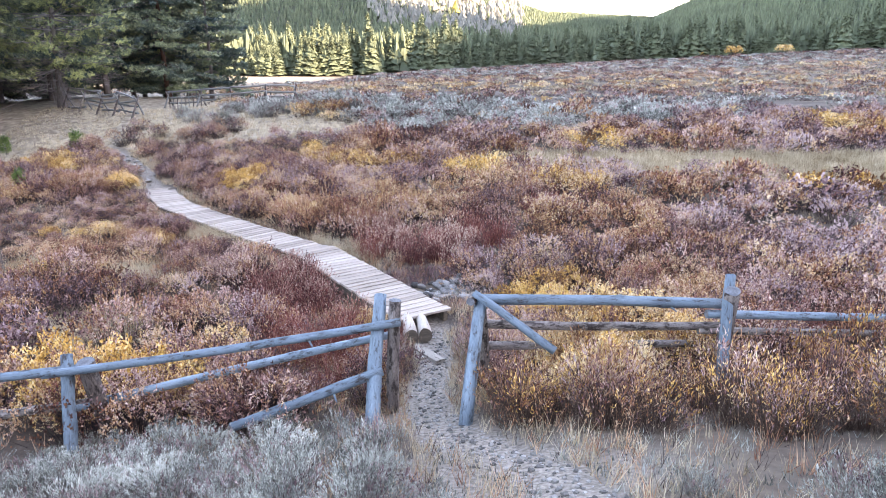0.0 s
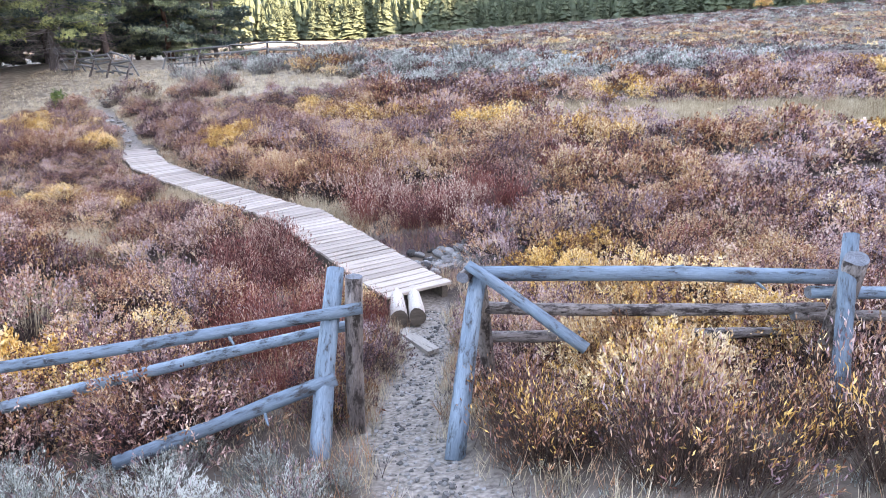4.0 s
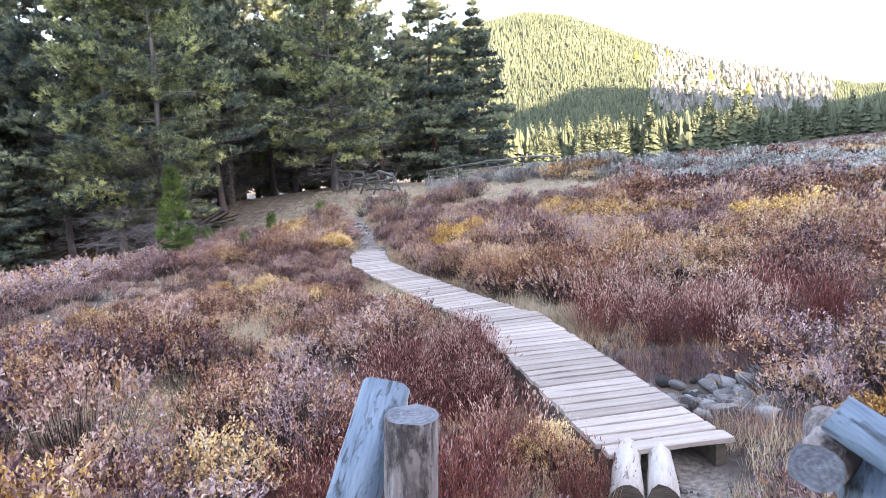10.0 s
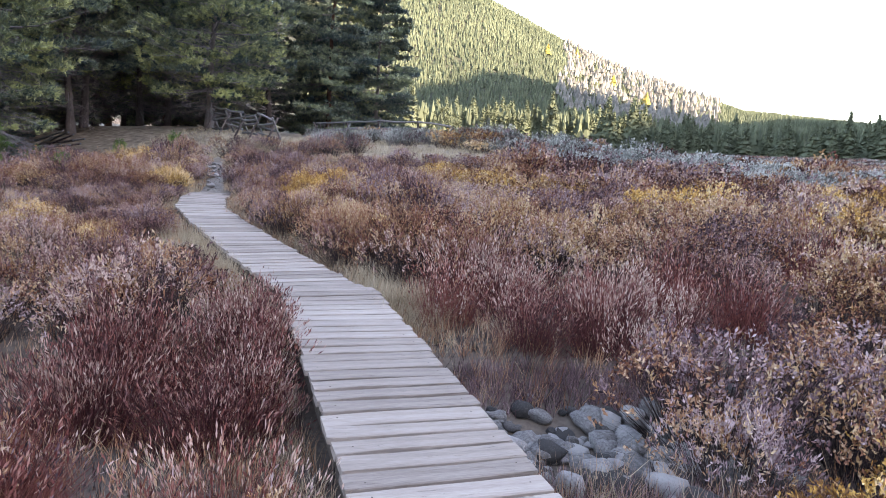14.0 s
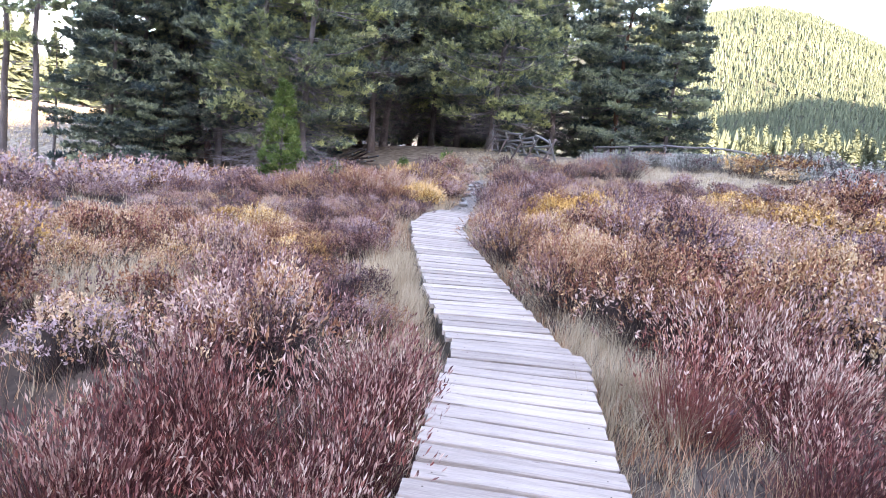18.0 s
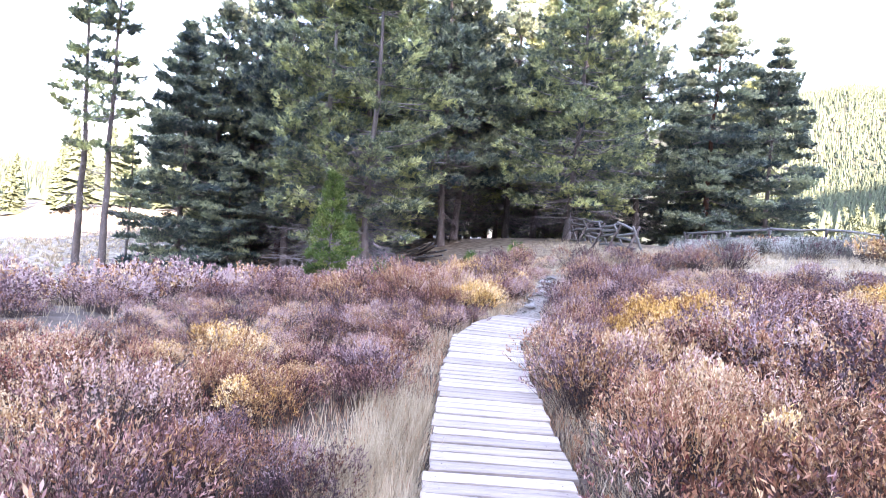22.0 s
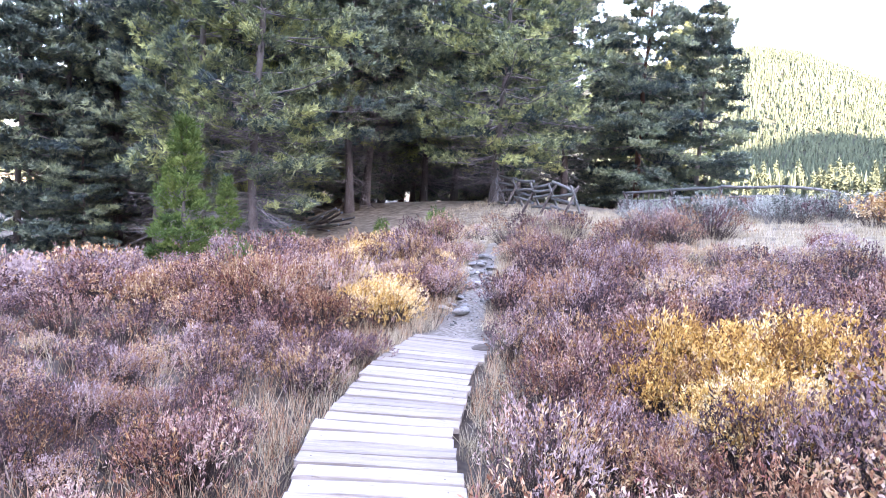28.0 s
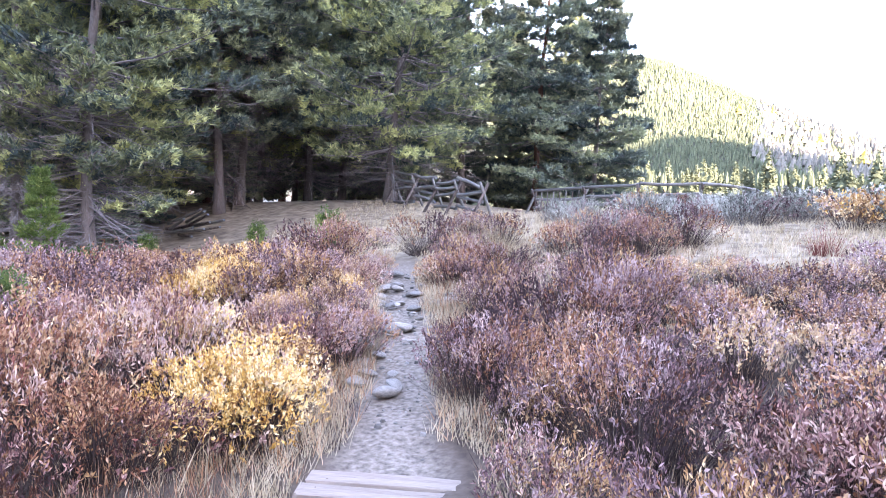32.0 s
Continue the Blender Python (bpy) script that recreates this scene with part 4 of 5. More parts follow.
for kind, x, y, s, yaw in [
    (SPARSE, -43.2, 23.8, 1.12, 20), (SPARSE, -39.6, 24.1, 1.05, 140), (SPARSE, -44.4, 26.8, 0.55, 80),
    (SPRUCE[1], -40.2, 28.4, 0.95, 10), (PINE[2], -42.2, 31.0, 0.9, 60), (PINE[2], -42.5, 34.0, 1.0, 200), (SPRUCE[0], -44.0, 37.0, 0.95, 120),
    (PINE[1], -31.3, 32.4, 1.0, 30), (PINE[1], -28.4, 33.2, 0.95, 250), (PINE[0], -33.5, 36.5, 1.05, 170), (PINE[2], -37.0, 33.5, 1.0, 300),
    (PINE[2], -33.9, 44.6, 1.05, 15), (PINE[2], -32.4, 42.0, 1.0, 210), (PINE[0], -36.5, 41.0, 1.0, 90), (SPRUCE[0], -38.5, 46.5, 1.0, 40),
    (PINE[2], -34.2, 50.2, 1.0, 130), (PINE[0], -25.6, 46.0, 1.0, 65), (PINE[1], -35.5, 55.0, 1.05, 330), (SPRUCE[1], -33.0, 60.0, 1.0, 25),
    (SPRUCE[0], -24.6, 62.2, 1.04, 0), (SPRUCE[1], -22.2, 67.0, 1.08, 95), (SPRUCE[1], -29.5, 68.5, 1.0, 190), (PINE[0], -41.0, 52.0, 1.0, 280),
    (PINE[2], -46.0, 30.5, 0.85, 77), (PINE[0], -39.0, 37.5, 1.0, 222), (SPRUCE[0], -43.0, 42.5, 0.95, 100), (PINE[1], -37.5, 49.5, 1.0, 11),
    (SPRUCE[1], -41.5, 57.0, 1.05, 145), (PINE[2], -31.0, 56.5, 1.05, 260), (PINE[1], -36.2, 62.5, 1.0, 350), (PINE[0], -26.5, 72.5, 0.95, 66),
    (SPRUCE[1], -34.6, 39.2, 0.45, 200), (SPRUCE[1], -37.4, 30.2, 0.5, 260), (SPRUCE[1], -44.5, 33.2, 0.6, 20), (SPRUCE[1], -36.0, 45.5, 0.5, 310),
    (PINE[2], -28.6, 59.0, 1.08, 205), (PINE[0], -29.8, 52.6, 1.1, 150),
    (SPRUCE[1], -52.0, 41.0, 1.1, 20), (SPRUCE[1], -49.0, 46.5, 1.15, 70), (PINE[2], -50.5, 51.5, 1.1, 130), (SPRUCE[1], -46.5, 55.5, 1.2, 200), (SPRUCE[0], -47.5, 62.0, 1.1, 260),
    (SPRUCE[1], -43.0, 66.0, 1.2, 300), (SPRUCE[0], -38.0, 69.5, 1.1, 30), (SPRUCE[1], -33.5, 75.0, 1.15, 110), (SPRUCE[1], -50.0, 36.5, 1.0, 160), (SPRUCE[0], -40.5, 61.0, 1.05, 215),
    (YOUNG, -20.1, 25.6, 0.78, 0), (YOUNG, -25.0, 29.8, 0.62, 120), (SPRUCE[1], -30.8, 35.2, 0.3, 40),
]:
    plant(kind, x, y, s, yaw)
for x, y, s in [(-17.1, 31.4, 0.85), (-15.4, 24.1, 0.7), (-21.2, 28.6, 0.7), (-26.0, 33.5, 0.8), (-22.8, 35.0, 0.7)]:
    plant(SAPLING, x, y, s, 37 * x, sink=0.03)


# ---- far forest: stuff ----
def cone_trees(X, Y, Z, H, W, rng, tiers=4, sides=6):
    """Ragged tiered conifers, all joined."""
    n = len(X)
    Vs, Fs, o = [], [], 0
    k = np.arange(sides)
    for t in range(tiers):
        z0, z1 = 0.06 + 0.94 * t / tiers * 0.92, 0.06 + 0.94 * min(1.0, (t + 1.55) / tiers)
        r = 0.5 * (1 - t / tiers) ** 0.9 + 0.05
        a = k[None] * 2 * np.pi / sides + rng.uniform(0, 6.28, (n, 1))
        rr = W[:, None] * r * rng.uniform(0.55, 1.25, (n, sides))
        base = np.stack([X[:, None] + rr * np.cos(a), Y[:, None] + rr * np.sin(a), Z[:, None] + H[:, None] * (z0 + rng.uniform(-0.05, 0.03, (n, sides)))], -1)
        tip = np.stack([X, Y, Z + H * z1], -1)[:, None]
        Vs.append(np.concatenate([base, tip], 1).reshape(-1, 3))
        f = np.stack([k, (k + 1) % sides, np.full(sides, sides)], 1)
        Fs.append((np.arange(n) * (sides + 1))[:, None, None] + f[None] + o)
        o += n * (sides + 1)
    return np.concatenate(Vs), np.concatenate([f.reshape(-1, 3) for f in Fs])


def polar(az, r):
    return CENTRE[0] - r * np.sin(np.radians(az)), CENTRE[1] + r * np.cos(np.radians(az))


def far_forest():
    rng = np.random.default_rng(8)
    az = np.concatenate([rng.uniform(-44, 27, 80000), rng.uniform(50, 95, 9000)])
    r = np.sqrt(rng.uniform(215 ** 2, 790 ** 2, len(az)))
    edge = 205 + 25 * np.sin(az * 0.2) + 0.6 * np.clip(-az, 0, 60)
    X, Y = polar(az, r)
    bare = smooth01((6 - np.abs(az + 1.5)) / 2) * smooth01((120 - np.abs(r - 520)) / 40)
    keep = (rng.uniform(0, 1, len(az)) > bare * 0.8) & (r > edge)
    X, Y, r = X[keep], Y[keep], r[keep]
    H = rng.uniform(3.0, 5.8, len(X)) + 3 * smooth01((330 - r) / 60)
    V, F = cone_trees(X, Y, height(X, Y), H, H * 0.38, rng, 2, 4)
    tagged(new("hill_forest", mesh_np("hill_forest", V, F, M["forest"])), "sunlit green conifer forest covering the hillside", "forest", kind="stuff")
    az1, r1 = rng.uniform(1.5, 27, 1500), rng.uniform(186, 236, 1500)
    X, Y = polar(az1, r1)
    H = rng.uniform(8, 13, len(X))
    V, F = cone_trees(X, Y, height(X, Y), H, H * 0.36, rng, 5, 6)
    tagged(new("forest_belt", mesh_np("forest_belt", V, F, M["forest"])), "sunlit belt of conifers behind the meadow's edge", "forest", kind="stuff")
    az1, r1 = rng.uniform(-44, 1.5, 2600), rng.uniform(192, 244, 2600)
    X, Y = polar(az1, r1 + 0.9 * np.clip(-az1, 0, None))
    H = rng.uniform(6.5, 10, len(X))
    V, F = cone_trees(X, Y, height(X, Y), H, H * 0.36, rng, 5, 6)
    tagged(new("forest_belt", mesh_np("forest_belt", V, F, M["forest"])), "shaded belt of conifers behind the meadow's edge", "forest", kind="stuff")
    az2, r2 = rng.uniform(-8, 5, 700), rng.uniform(400, 640, 700)
    X, Y = polar(az2, r2)
    H = rng.uniform(5, 9, len(X))
    V, F = cone_trees(X, Y, height(X, Y) + 0.5, H, H * 0.7, rng, 2, 6)
    tagged(new("aspen_grove", mesh_np("aspen_grove", V, F, M["aspen"])), "pale bare aspen grove on the hillside", "trees", kind="stuff")
    az3, r3 = np.array([6.2, 3.8, 0.5, -2.4]), np.array([520, 560, 500, 470])
    X, Y = polar(az3, r3)
    H = np.full(len(X), 9.0)
    V, F = cone_trees(X, Y, height(X, Y) + 1, H, H * 0.75, rng, 3, 7)
    tagged(new("yellow_aspens", mesh_np("yellow_aspens", V, F, M["aspen_gold"])), "yellow aspens dotted over the hillside", "trees", kind="stuff")


far_forest()


def edge_tree(seed):
    rng = np.random.default_rng(seed)
    h, tiers, sides = 13.0, 13, 9
    V, F = cone_trees(np.zeros(1), np.zeros(1), np.zeros(1), np.full(1, h), np.full(1, h * 0.36), rng, tiers, sides)
    # ragged bough tips
    m = 260
    q = rng.uniform(0.06, 0.97, m)
    a = rng.uniform(0, 6.28, m)
    rad = h * 0.18 * (1 - q) ** 0.9 + 0.1
    P = np.column_stack([np.cos(a) * rad * 0.6, np.sin(a) * rad * 0.6, q * h])
    D = np.column_stack([np.cos(a), np.sin(a), rng.normal(0.0, 0.25, m)])
    sp = spikes(P, D, rad * 0.7 + 0.25, 0.5, rng)
    return mesh_np("crown", *joined([(V, F), sp]), M["forest"]), mesh_np("trunk", *tubes([[0, 0, -0.5]], [[0, 0, h * 0.9]], 0.2, 0.03, 6), M["bark"])


EDGE = [edge_tree(60 + k) for k in range(5)]
rng_e = np.random.default_rng(77)
for k in range(360):
    az = rng_e.uniform(-40, 26) if k < 320 else rng_e.uniform(60, 96)
    r = 172 + 34 * rng_e.uniform(0, 1) ** 1.1 + 0.9 * max(0, -az) + (0 if k < 320 else -60)
    x, y = polar(az, r)
    crown, trunk = EDGE[k % 5]
    s = rng_e.uniform(0.65, 1.15) * (0.78 if az < -4 else 1.0)
    ob = thing("conifer", "conifer at the meadow's far edge", "tree", "meadow edge trees", pose(x, y, gz(x, y), 0, 0, rng_e.uniform(0, 360)) @ Matrix.Diagonal((s, s, s * rng_e.uniform(0.85, 1.2), 1)))
    part("crown", crown, ob)
    part("trunk", trunk, ob)


# ---- shrubs ----
GOLD = [(-6.7, 22.5, 0.75), (-6.3, 22.9, 0.7), (-6.9, 23.7, 0.7), (-6.3, 23.5, 0.8), (-6.9, 22.8, 0.7), (-11.5, 23.9, 0.55), (-14.7, 23.2, 0.55), (-10.4, 17.6, 0.6), (-5.2, 28.4, 0.8), (7.2, 30.5, 1.6), (11, 31.5, 1.0), (1.6, 23.8, 0.9), (12.5, 21.5, 1.2), (-15.4, 26.9, 1.0), (1.0, 11.3, 0.6), (1.9, 11.6, 0.7), (1.4, 10.9, 0.6), (1.0, 10.5, 0.5), (-4.7, 8.1, 0.8), (-3.9, 7.7, 0.45), (23, 38, 2)]
ORANGE = [(-5.2, 8.2, 1.0), (-3.6, 9.0, 0.6), (-1.0, 10.7, 0.35), (2.6, 12.4, 0.8), (3.4, 10.4, 1.0), (-17.2, 28.6, 0.9), (-3.5, 18.6, 0.5), (3.2, 8.6, 1.1), (1.4, 7.0, 0.7), (-2.0, 24.8, 1.0), (4.5, 20.0, 0.9), (-13.4, 26.0, 0.5), (-7.0, 16.6, 0.4), (-9.3, 17.0, 0.8)]
RUSSET = [(-2.3, 17.0, 1.0), (-4.7, 19.7, 0.8), (-1.6, 18.4, 0.8), (-5.8, 20.6, 1.0), (-3.9, 18.9, 1.0), (-3.0, 18.1, 0.8), (-9.0, 15.0, 1.2), (3.0, 16.6, 1.2), (4.6, 12.6, 1.3)]
RED = [(-0.9, 15.5, 0.6), (-1.0, 16.6, 0.8), (-0.1, 15.0, 0.8), (0.6, 15.2, 0.8), (-0.3, 15.9, 1.0), (0.9, 16.4, 0.9), (-1.7, 15.8, 0.5), (-2.0, 10.2, 0.8), (-1.6, 9.3, 0.7), (-2.6, 9.6, 0.6), (-1.3, 8.6, 0.5), (-2.3, 12.2, 0.6), (-3.2, 12.5, 0.8), (-2.8, 13.4, 0.6), (3.5, 18.5, 1.0), (6.2, 9.2, 1.2), (-1.2, 10.4, 0.6), (-8.6, 32.6, 1.0), (-2.5, 10.8, 0.7), (-1.6, 11.0, 0.6), (-3.4, 12.9, 0.8), (-3.3, 13.9, 0.6), (-4.2, 12.4, 0.6), (-0.9, 16.85, 0.6), (-3.0, 11.3, 0.6)]


WINE = [(-2.3, 12.2, 0.6), (-3.2, 12.5, 0.8), (-2.8, 13.4, 0.6), (-3.4, 12.9, 0.8), (-3.3, 13.9, 0.6), (-4.2, 12.4, 0.6), (-1.0, 16.6, 0.7), (-0.9, 15.5, 0.6), (-0.1, 15.0, 0.8), (0.6, 15.2, 0.8)]


def species(x, y, rnd):
    for name, spots in (("gold", GOLD), ("wine", WINE), ("red", RED), ("orange", ORANGE), ("russet", RUSSET)):
        for cx, cy, r in spots:
            if math.hypot(x - cx, y - cy) < r * (0.8 + 0.4 * rnd):
                return name
    if 0.3 < x < 8 and 3.5 < y < 7.6:
        return "thin"
    if -7 < x < 1.5 and 16.4 < y < 21.5 and y - 15.4 > 0.6 - 0.98 * (x + 3.1):
        return "russet" if rnd < 0.55 else "purple" if rnd < 0.93 else "orange"
    if y < 6.1 + 0.1 * x and x < 0.2:
        return "sage"
    if y > 32.6 + 0.45 * max(0, x - 1) + 2.0 * float(wave(x, y, 0.5, 1.0)) and y < 60 and x > -20 and rnd < 0.82:
        return "sage"
    w = float(wave(x, y, 0.35, 2.0)) + 0.5 * float(wave(x, y, 1.1, 0.5)) + 0.5 * (rnd - 0.5)
    if -15 < x < -8.6 and 19 < y < 27.5:
        w -= 0.45
    if w > 0.8:
        return "orange"
    if w > 0.45:
        return "russet"
    if w > 0.0:
        return "mauve"
    return "purple"


GRASS_SPOTS = [(-6.3, 11.0, 1.0), (-6.6, 13.8, 0.8), (-4.55, 15.85, 0.5), (-5.35, 16.65, 0.65), (-6.2, 17.5, 0.5), (-1.95, 15.4, 0.3), (-2.95, 16.6, 0.28), (-2.3, 15.85, 0.28), (-9.2, 14.6, 0.6), (9.5, 13.5, 0.9)]


def grassy(x, y):
    """Open grass: no shrubs."""
    if any(math.hypot(x - cx, y - cy) < r for cx, cy, r in GRASS_SPOTS) or math.hypot(x + 1.35, y - 15.0) < 0.55:
        return True
    if ((x - 13) / 12) ** 2 + ((y - 25.8 - 0.06 * (x - 13)) / 2.4) ** 2 < 1 or math.hypot((x + 6.1) / 1.1, (y - 10.8) / 1.0) < 1 or math.hypot(x + 6.5, y - 17.0) < 0.7:
        return True
    if x < -30 and y < 30 or (x < -14 - 0.0 * y and y > 31 and x < -10):
        return True
    if -4.6 < x < -1.0 and 10.0 < y < 14.8 or -12 < x < -3 and 16.5 < y < 25 or -1.0 < x < 5 and 5 < y < 12:
        return False
    return float(wave(x, y, 0.55, 5.0)) > 0.68


def open_rise(x, y):
    """The grassy rise below the far fence carries few shrubs."""
    return -14 < x < -1 and 30.6 + 0.45 * max(0, x + 8) < y < 44


def seed_of(rng):
    return float(rng.uniform(0, 6))


def dome(rng, n, r, h):
    """Points on and under an uneven dome, and the ways out of it."""
    a, q = rng.uniform(0, 6.283, n), np.sqrt(rng.uniform(0, 1, n))
    lump = 1 + 0.18 * np.sin(3 * a + rng.uniform(0, 6)) + 0.12 * np.sin(5 * a + rng.uniform(0, 6))
    x, y = r * q * np.cos(a) * lump, r * q * np.sin(a) * lump
    top = h * np.clip(1 - 0.88 * q ** 2.6, 0.05, 1) ** 0.6 * (0.86 + 0.2 * rng.uniform(0, 1, n)) * (1 + 0.12 * np.sin(2.3 * x / r + seed_of(rng)) * np.cos(2.9 * y / r))
    return x, y, top


def mounds(rng, n, r, h, lobes):
    """Points on several rounded heads that lean out of one root, with creases between them."""
    la = rng.uniform(0, 6.283) + np.arange(lobes) * 2.4 + rng.normal(0, 0.25, lobes)
    lq = np.sqrt((np.arange(lobes) + 0.3) / lobes) * 0.68
    lr = r * rng.uniform(0.33, 0.52, lobes)
    lh = h * (1.05 - 0.42 * lq ** 2) * rng.uniform(0.82, 1.08, lobes)
    k = rng.choice(lobes, n, p=lr ** 2 / np.sum(lr ** 2))
    a, q = rng.uniform(0, 6.283, n), np.sqrt(rng.uniform(0, 1, n))
    x = r * lq[k] * np.cos(la[k]) + lr[k] * q * np.cos(a)
    y = r * lq[k] * np.sin(la[k]) + lr[k] * q * np.sin(a)
    top = lh[k] * np.clip(1 - 0.8 * q ** 2.4, 0.1, 1) ** 0.6 * rng.uniform(0.9, 1.04, n)
    return x, y, top, k


def slivers(P, D, L, W, rng):
    """Lance leaves of one triangle each."""
    n = len(P)
    D = D / (np.linalg.norm(D, axis=1, keepdims=True) + 1e-9)
    S = np.cross(D, rng.normal(size=(n, 3)))
    S /= np.linalg.norm(S, axis=1, keepdims=True) + 1e-9
    L, W = np.broadcast_to(L, n)[:, None], np.broadcast_to(W, n)[:, None]
    V = np.stack([P, P + D * L * 0.55 + S * W, P + D * L], 1).reshape(-1, 3)
    return V, np.arange(3 * n).reshape(n, 3)


BLEND = {
    "mauve": ("mauve", "russet", "orange", "purple"), "purple": ("purple", "russet", "mauve", "orange"), "russet": ("russet", "orange", "mauve", "red"),
    "orange": ("orange", "gold", "russet", "mauve"), "gold": ("gold", "gold", "orange", "mauve"), "red": ("red", "mauve", "russet", "purple"),
    "wine": ("wine", "wine", "mauve", "red"), "thin": ("russet", "mauve", "gold", "purple"), "sage": ("sage", "sage", "purple", "purple"), "straw": ("straw", "straw", "straw", "russet"),
}


def shrub_arrays(seed, r, h, bare, tufts, per, leaf, width, upright=1.0, cane=0.006, down=0.14, lobes=6, leaves=blades):
    """Fine canes (slender triangles); fans of leaves at the tips of the outer ones. Last: each leaf's share of the blend and its head's tone."""
    rng = np.random.default_rng(seed)
    n = bare + tufts
    x, y, top, head = mounds(rng, n, r, h, lobes)
    top = top * np.where(np.arange(n) < tufts, 1, rng.uniform(0.35, 0.88, n))
    tips = np.column_stack([x, y, top])
    base = np.column_stack([x * 0.42, y * 0.42, np.full(n, -0.06)]) + rng.normal(0, 0.03, (n, 3)) * [1, 1, 0]
    D = tips - base + rng.normal(0, 0.025, (n, 3))
    S = spikes(base, D, np.linalg.norm(D, axis=1), cane, rng)
    which = np.repeat(np.arange(tufts), per)
    u = 1.01 - down * rng.uniform(0, 1, len(which)) ** 1.3
    P = base[which] + D[which] * u[:, None] + rng.normal(0, leaf * 0.16, (len(which), 3))
    way = D[which] / np.linalg.norm(D[which], axis=1, keepdims=True) * upright + rng.normal(0, 0.52, (len(which), 3)) + [0, 0, 0.3]
    L = leaves(P, way, leaf * rng.uniform(0.6, 1.25, len(which)), width * rng.uniform(0.7, 1.2, len(which)), rng)
    steps = [0.58, 0.8, 0.92]
    own, common = np.searchsorted(steps, rng.uniform(0, 1, tufts)), np.searchsorted(steps, rng.uniform(0, 1, lobes))
    share = np.where(rng.uniform(0, 1, tufts) < 0.55, common[head[:tufts]], own)
    tone = rng.normal(0, 0.11, lobes)[head[:tufts]] + rng.normal(0, 0.08, tufts)
    return S, (L[0], L[1], share[which], tone[which])


LABEL = {
    "mauve": ("willow_shrub", "low willow shrub with mauve-brown fading leaves"), "purple": ("twiggy_shrub", "greyish purple-brown low willow shrub"),
    "russet": ("birch_shrub", "low birch shrub with russet leaves"), "red": ("birch_shrub", "dark red-stemmed upright shrub with wilted leaves"),
    "wine": ("birch_shrub", "dark wine-red shrub with pale wilted leaves"), "thin": ("willow_shrub", "brown-stemmed willow shrub with sparse yellow-brown leaves"),
    "gold": ("willow_shrub", "bright golden-leaved willow shrub"), "orange": ("birch_shrub", "low birch shrub with orange-tan leaves"),
    "sage": ("sagebrush", "silvery grey-green sagebrush on the slope"), "straw": ("grass_clump", "tall clump of dry straw-coloured grass"),
}
KIT = {}


def shrub_kit(kind, near=0):
    """Three shapes of one shrub: full near the walk (0), with fewer and broader leaves away from it (1, 2)."""
    if (kind, near) in KIT:
        return KIT[kind, near]
    out = []
    for v in range(3):
        seed = hash_of(kind) + v
        if kind == "sage":
            if near < 2:
                S, L = shrub_arrays(seed, 0.5, 0.46, 200, 300, 12, 0.038, 0.0075, 1.7, 0.006, 0.28, 7, slivers)
            else:
                S, L = shrub_arrays(seed, 0.5, 0.46, 110, 150, 8, 0.062, 0.017, 1.5, 0.008, 0.28, 7, slivers)
            stem = "stem_grey"
        elif kind == "thin":
            S, L = shrub_arrays(seed, 0.68, 0.72, 640, 190, 5, 0.052, 0.0135, 1.0, 0.0055, 0.34, 6)
            stem = "stem_thin"
        elif kind == "red":
            S, L = shrub_arrays(seed, 0.62, 0.66, (1000, 620, 330)[near], (230, 190, 120)[near], 4, 0.045, 0.0105, 2.0, (0.0055, 0.007, 0.009)[near], 0.34, 6)
            stem = "stem_red"
        elif kind == "wine":
            if near < 2:
                S, L = shrub_arrays(seed, 0.62, 0.68, (620, 340)[near], (330, 240)[near], 5, (0.054, 0.054)[near], (0.0105, 0.0115)[near], 2.0, 0.0058, 0.34, 5, (blades, slivers)[near])
            else:
                S, L = shrub_arrays(seed, 0.62, 0.68, 240, 170, 5, 0.07, 0.018, 1.8, 0.009, 0.3, 5, slivers)
            stem = "stem_wine"
        elif kind == "straw":
            rng = np.random.default_rng(seed)
            x, y, top = dome(rng, 420, 0.4, 0.42)
            P = np.column_stack([x * 0.5, y * 0.5, np.zeros(420) - 0.05])
            D = np.column_stack([x * 0.5, y * 0.5, top]) + rng.normal(0, 0.08, (420, 3))
            L = (*spikes(P, D, np.linalg.norm(D, axis=1), 0.007, rng), np.zeros(420), np.zeros(420))
            S = spikes(P[:20], D[:20], np.linalg.norm(D[:20], axis=1), 0.006, rng)
            stem = "stem"
        else:
            rich = kind in ("gold", "orange")
            leaf = (0.044, 0.0145) if rich else (0.041, 0.0115)
            size = ((0.7, 0.64), (0.76, 0.7), (0.92, 0.76))[v]
            if near == 0:
                S, L = shrub_arrays(seed, *size, (330, 360, 460)[v], (520, 580, 760)[v], 9, leaf[0], leaf[1] * 1.12, 0.6, 0.0055, 0.13 if rich else 0.18, (5, 6, 8)[v])
            elif near == 1:
                S, L = shrub_arrays(seed, *size, (150, 170, 220)[v], (340, 380, 480)[v], 8, leaf[0] * 0.9, leaf[1] * 1.5, 0.45, 0.007, 0.16, (5, 6, 8)[v])
            else:
                S, L = shrub_arrays(seed, *size, (60, 70, 90)[v], (215, 240, 300)[v], 7, leaf[0] * 1.15, leaf[1] * 2.2, 0.45, 0.007, 0.18, (5, 6, 8)[v], slivers)
            stem = "stem"
        out.append((mesh_np("woody_base", *S, M[stem]), mesh_np("foliage", L[0], L[1], [M[k] for k in BLEND[kind]], L[2], tone=L[3])))
    KIT[kind, near] = out
    return out


def hash_of(text):
    return sum(ord(c) * (k + 3) for k, c in enumerate(text)) * 10


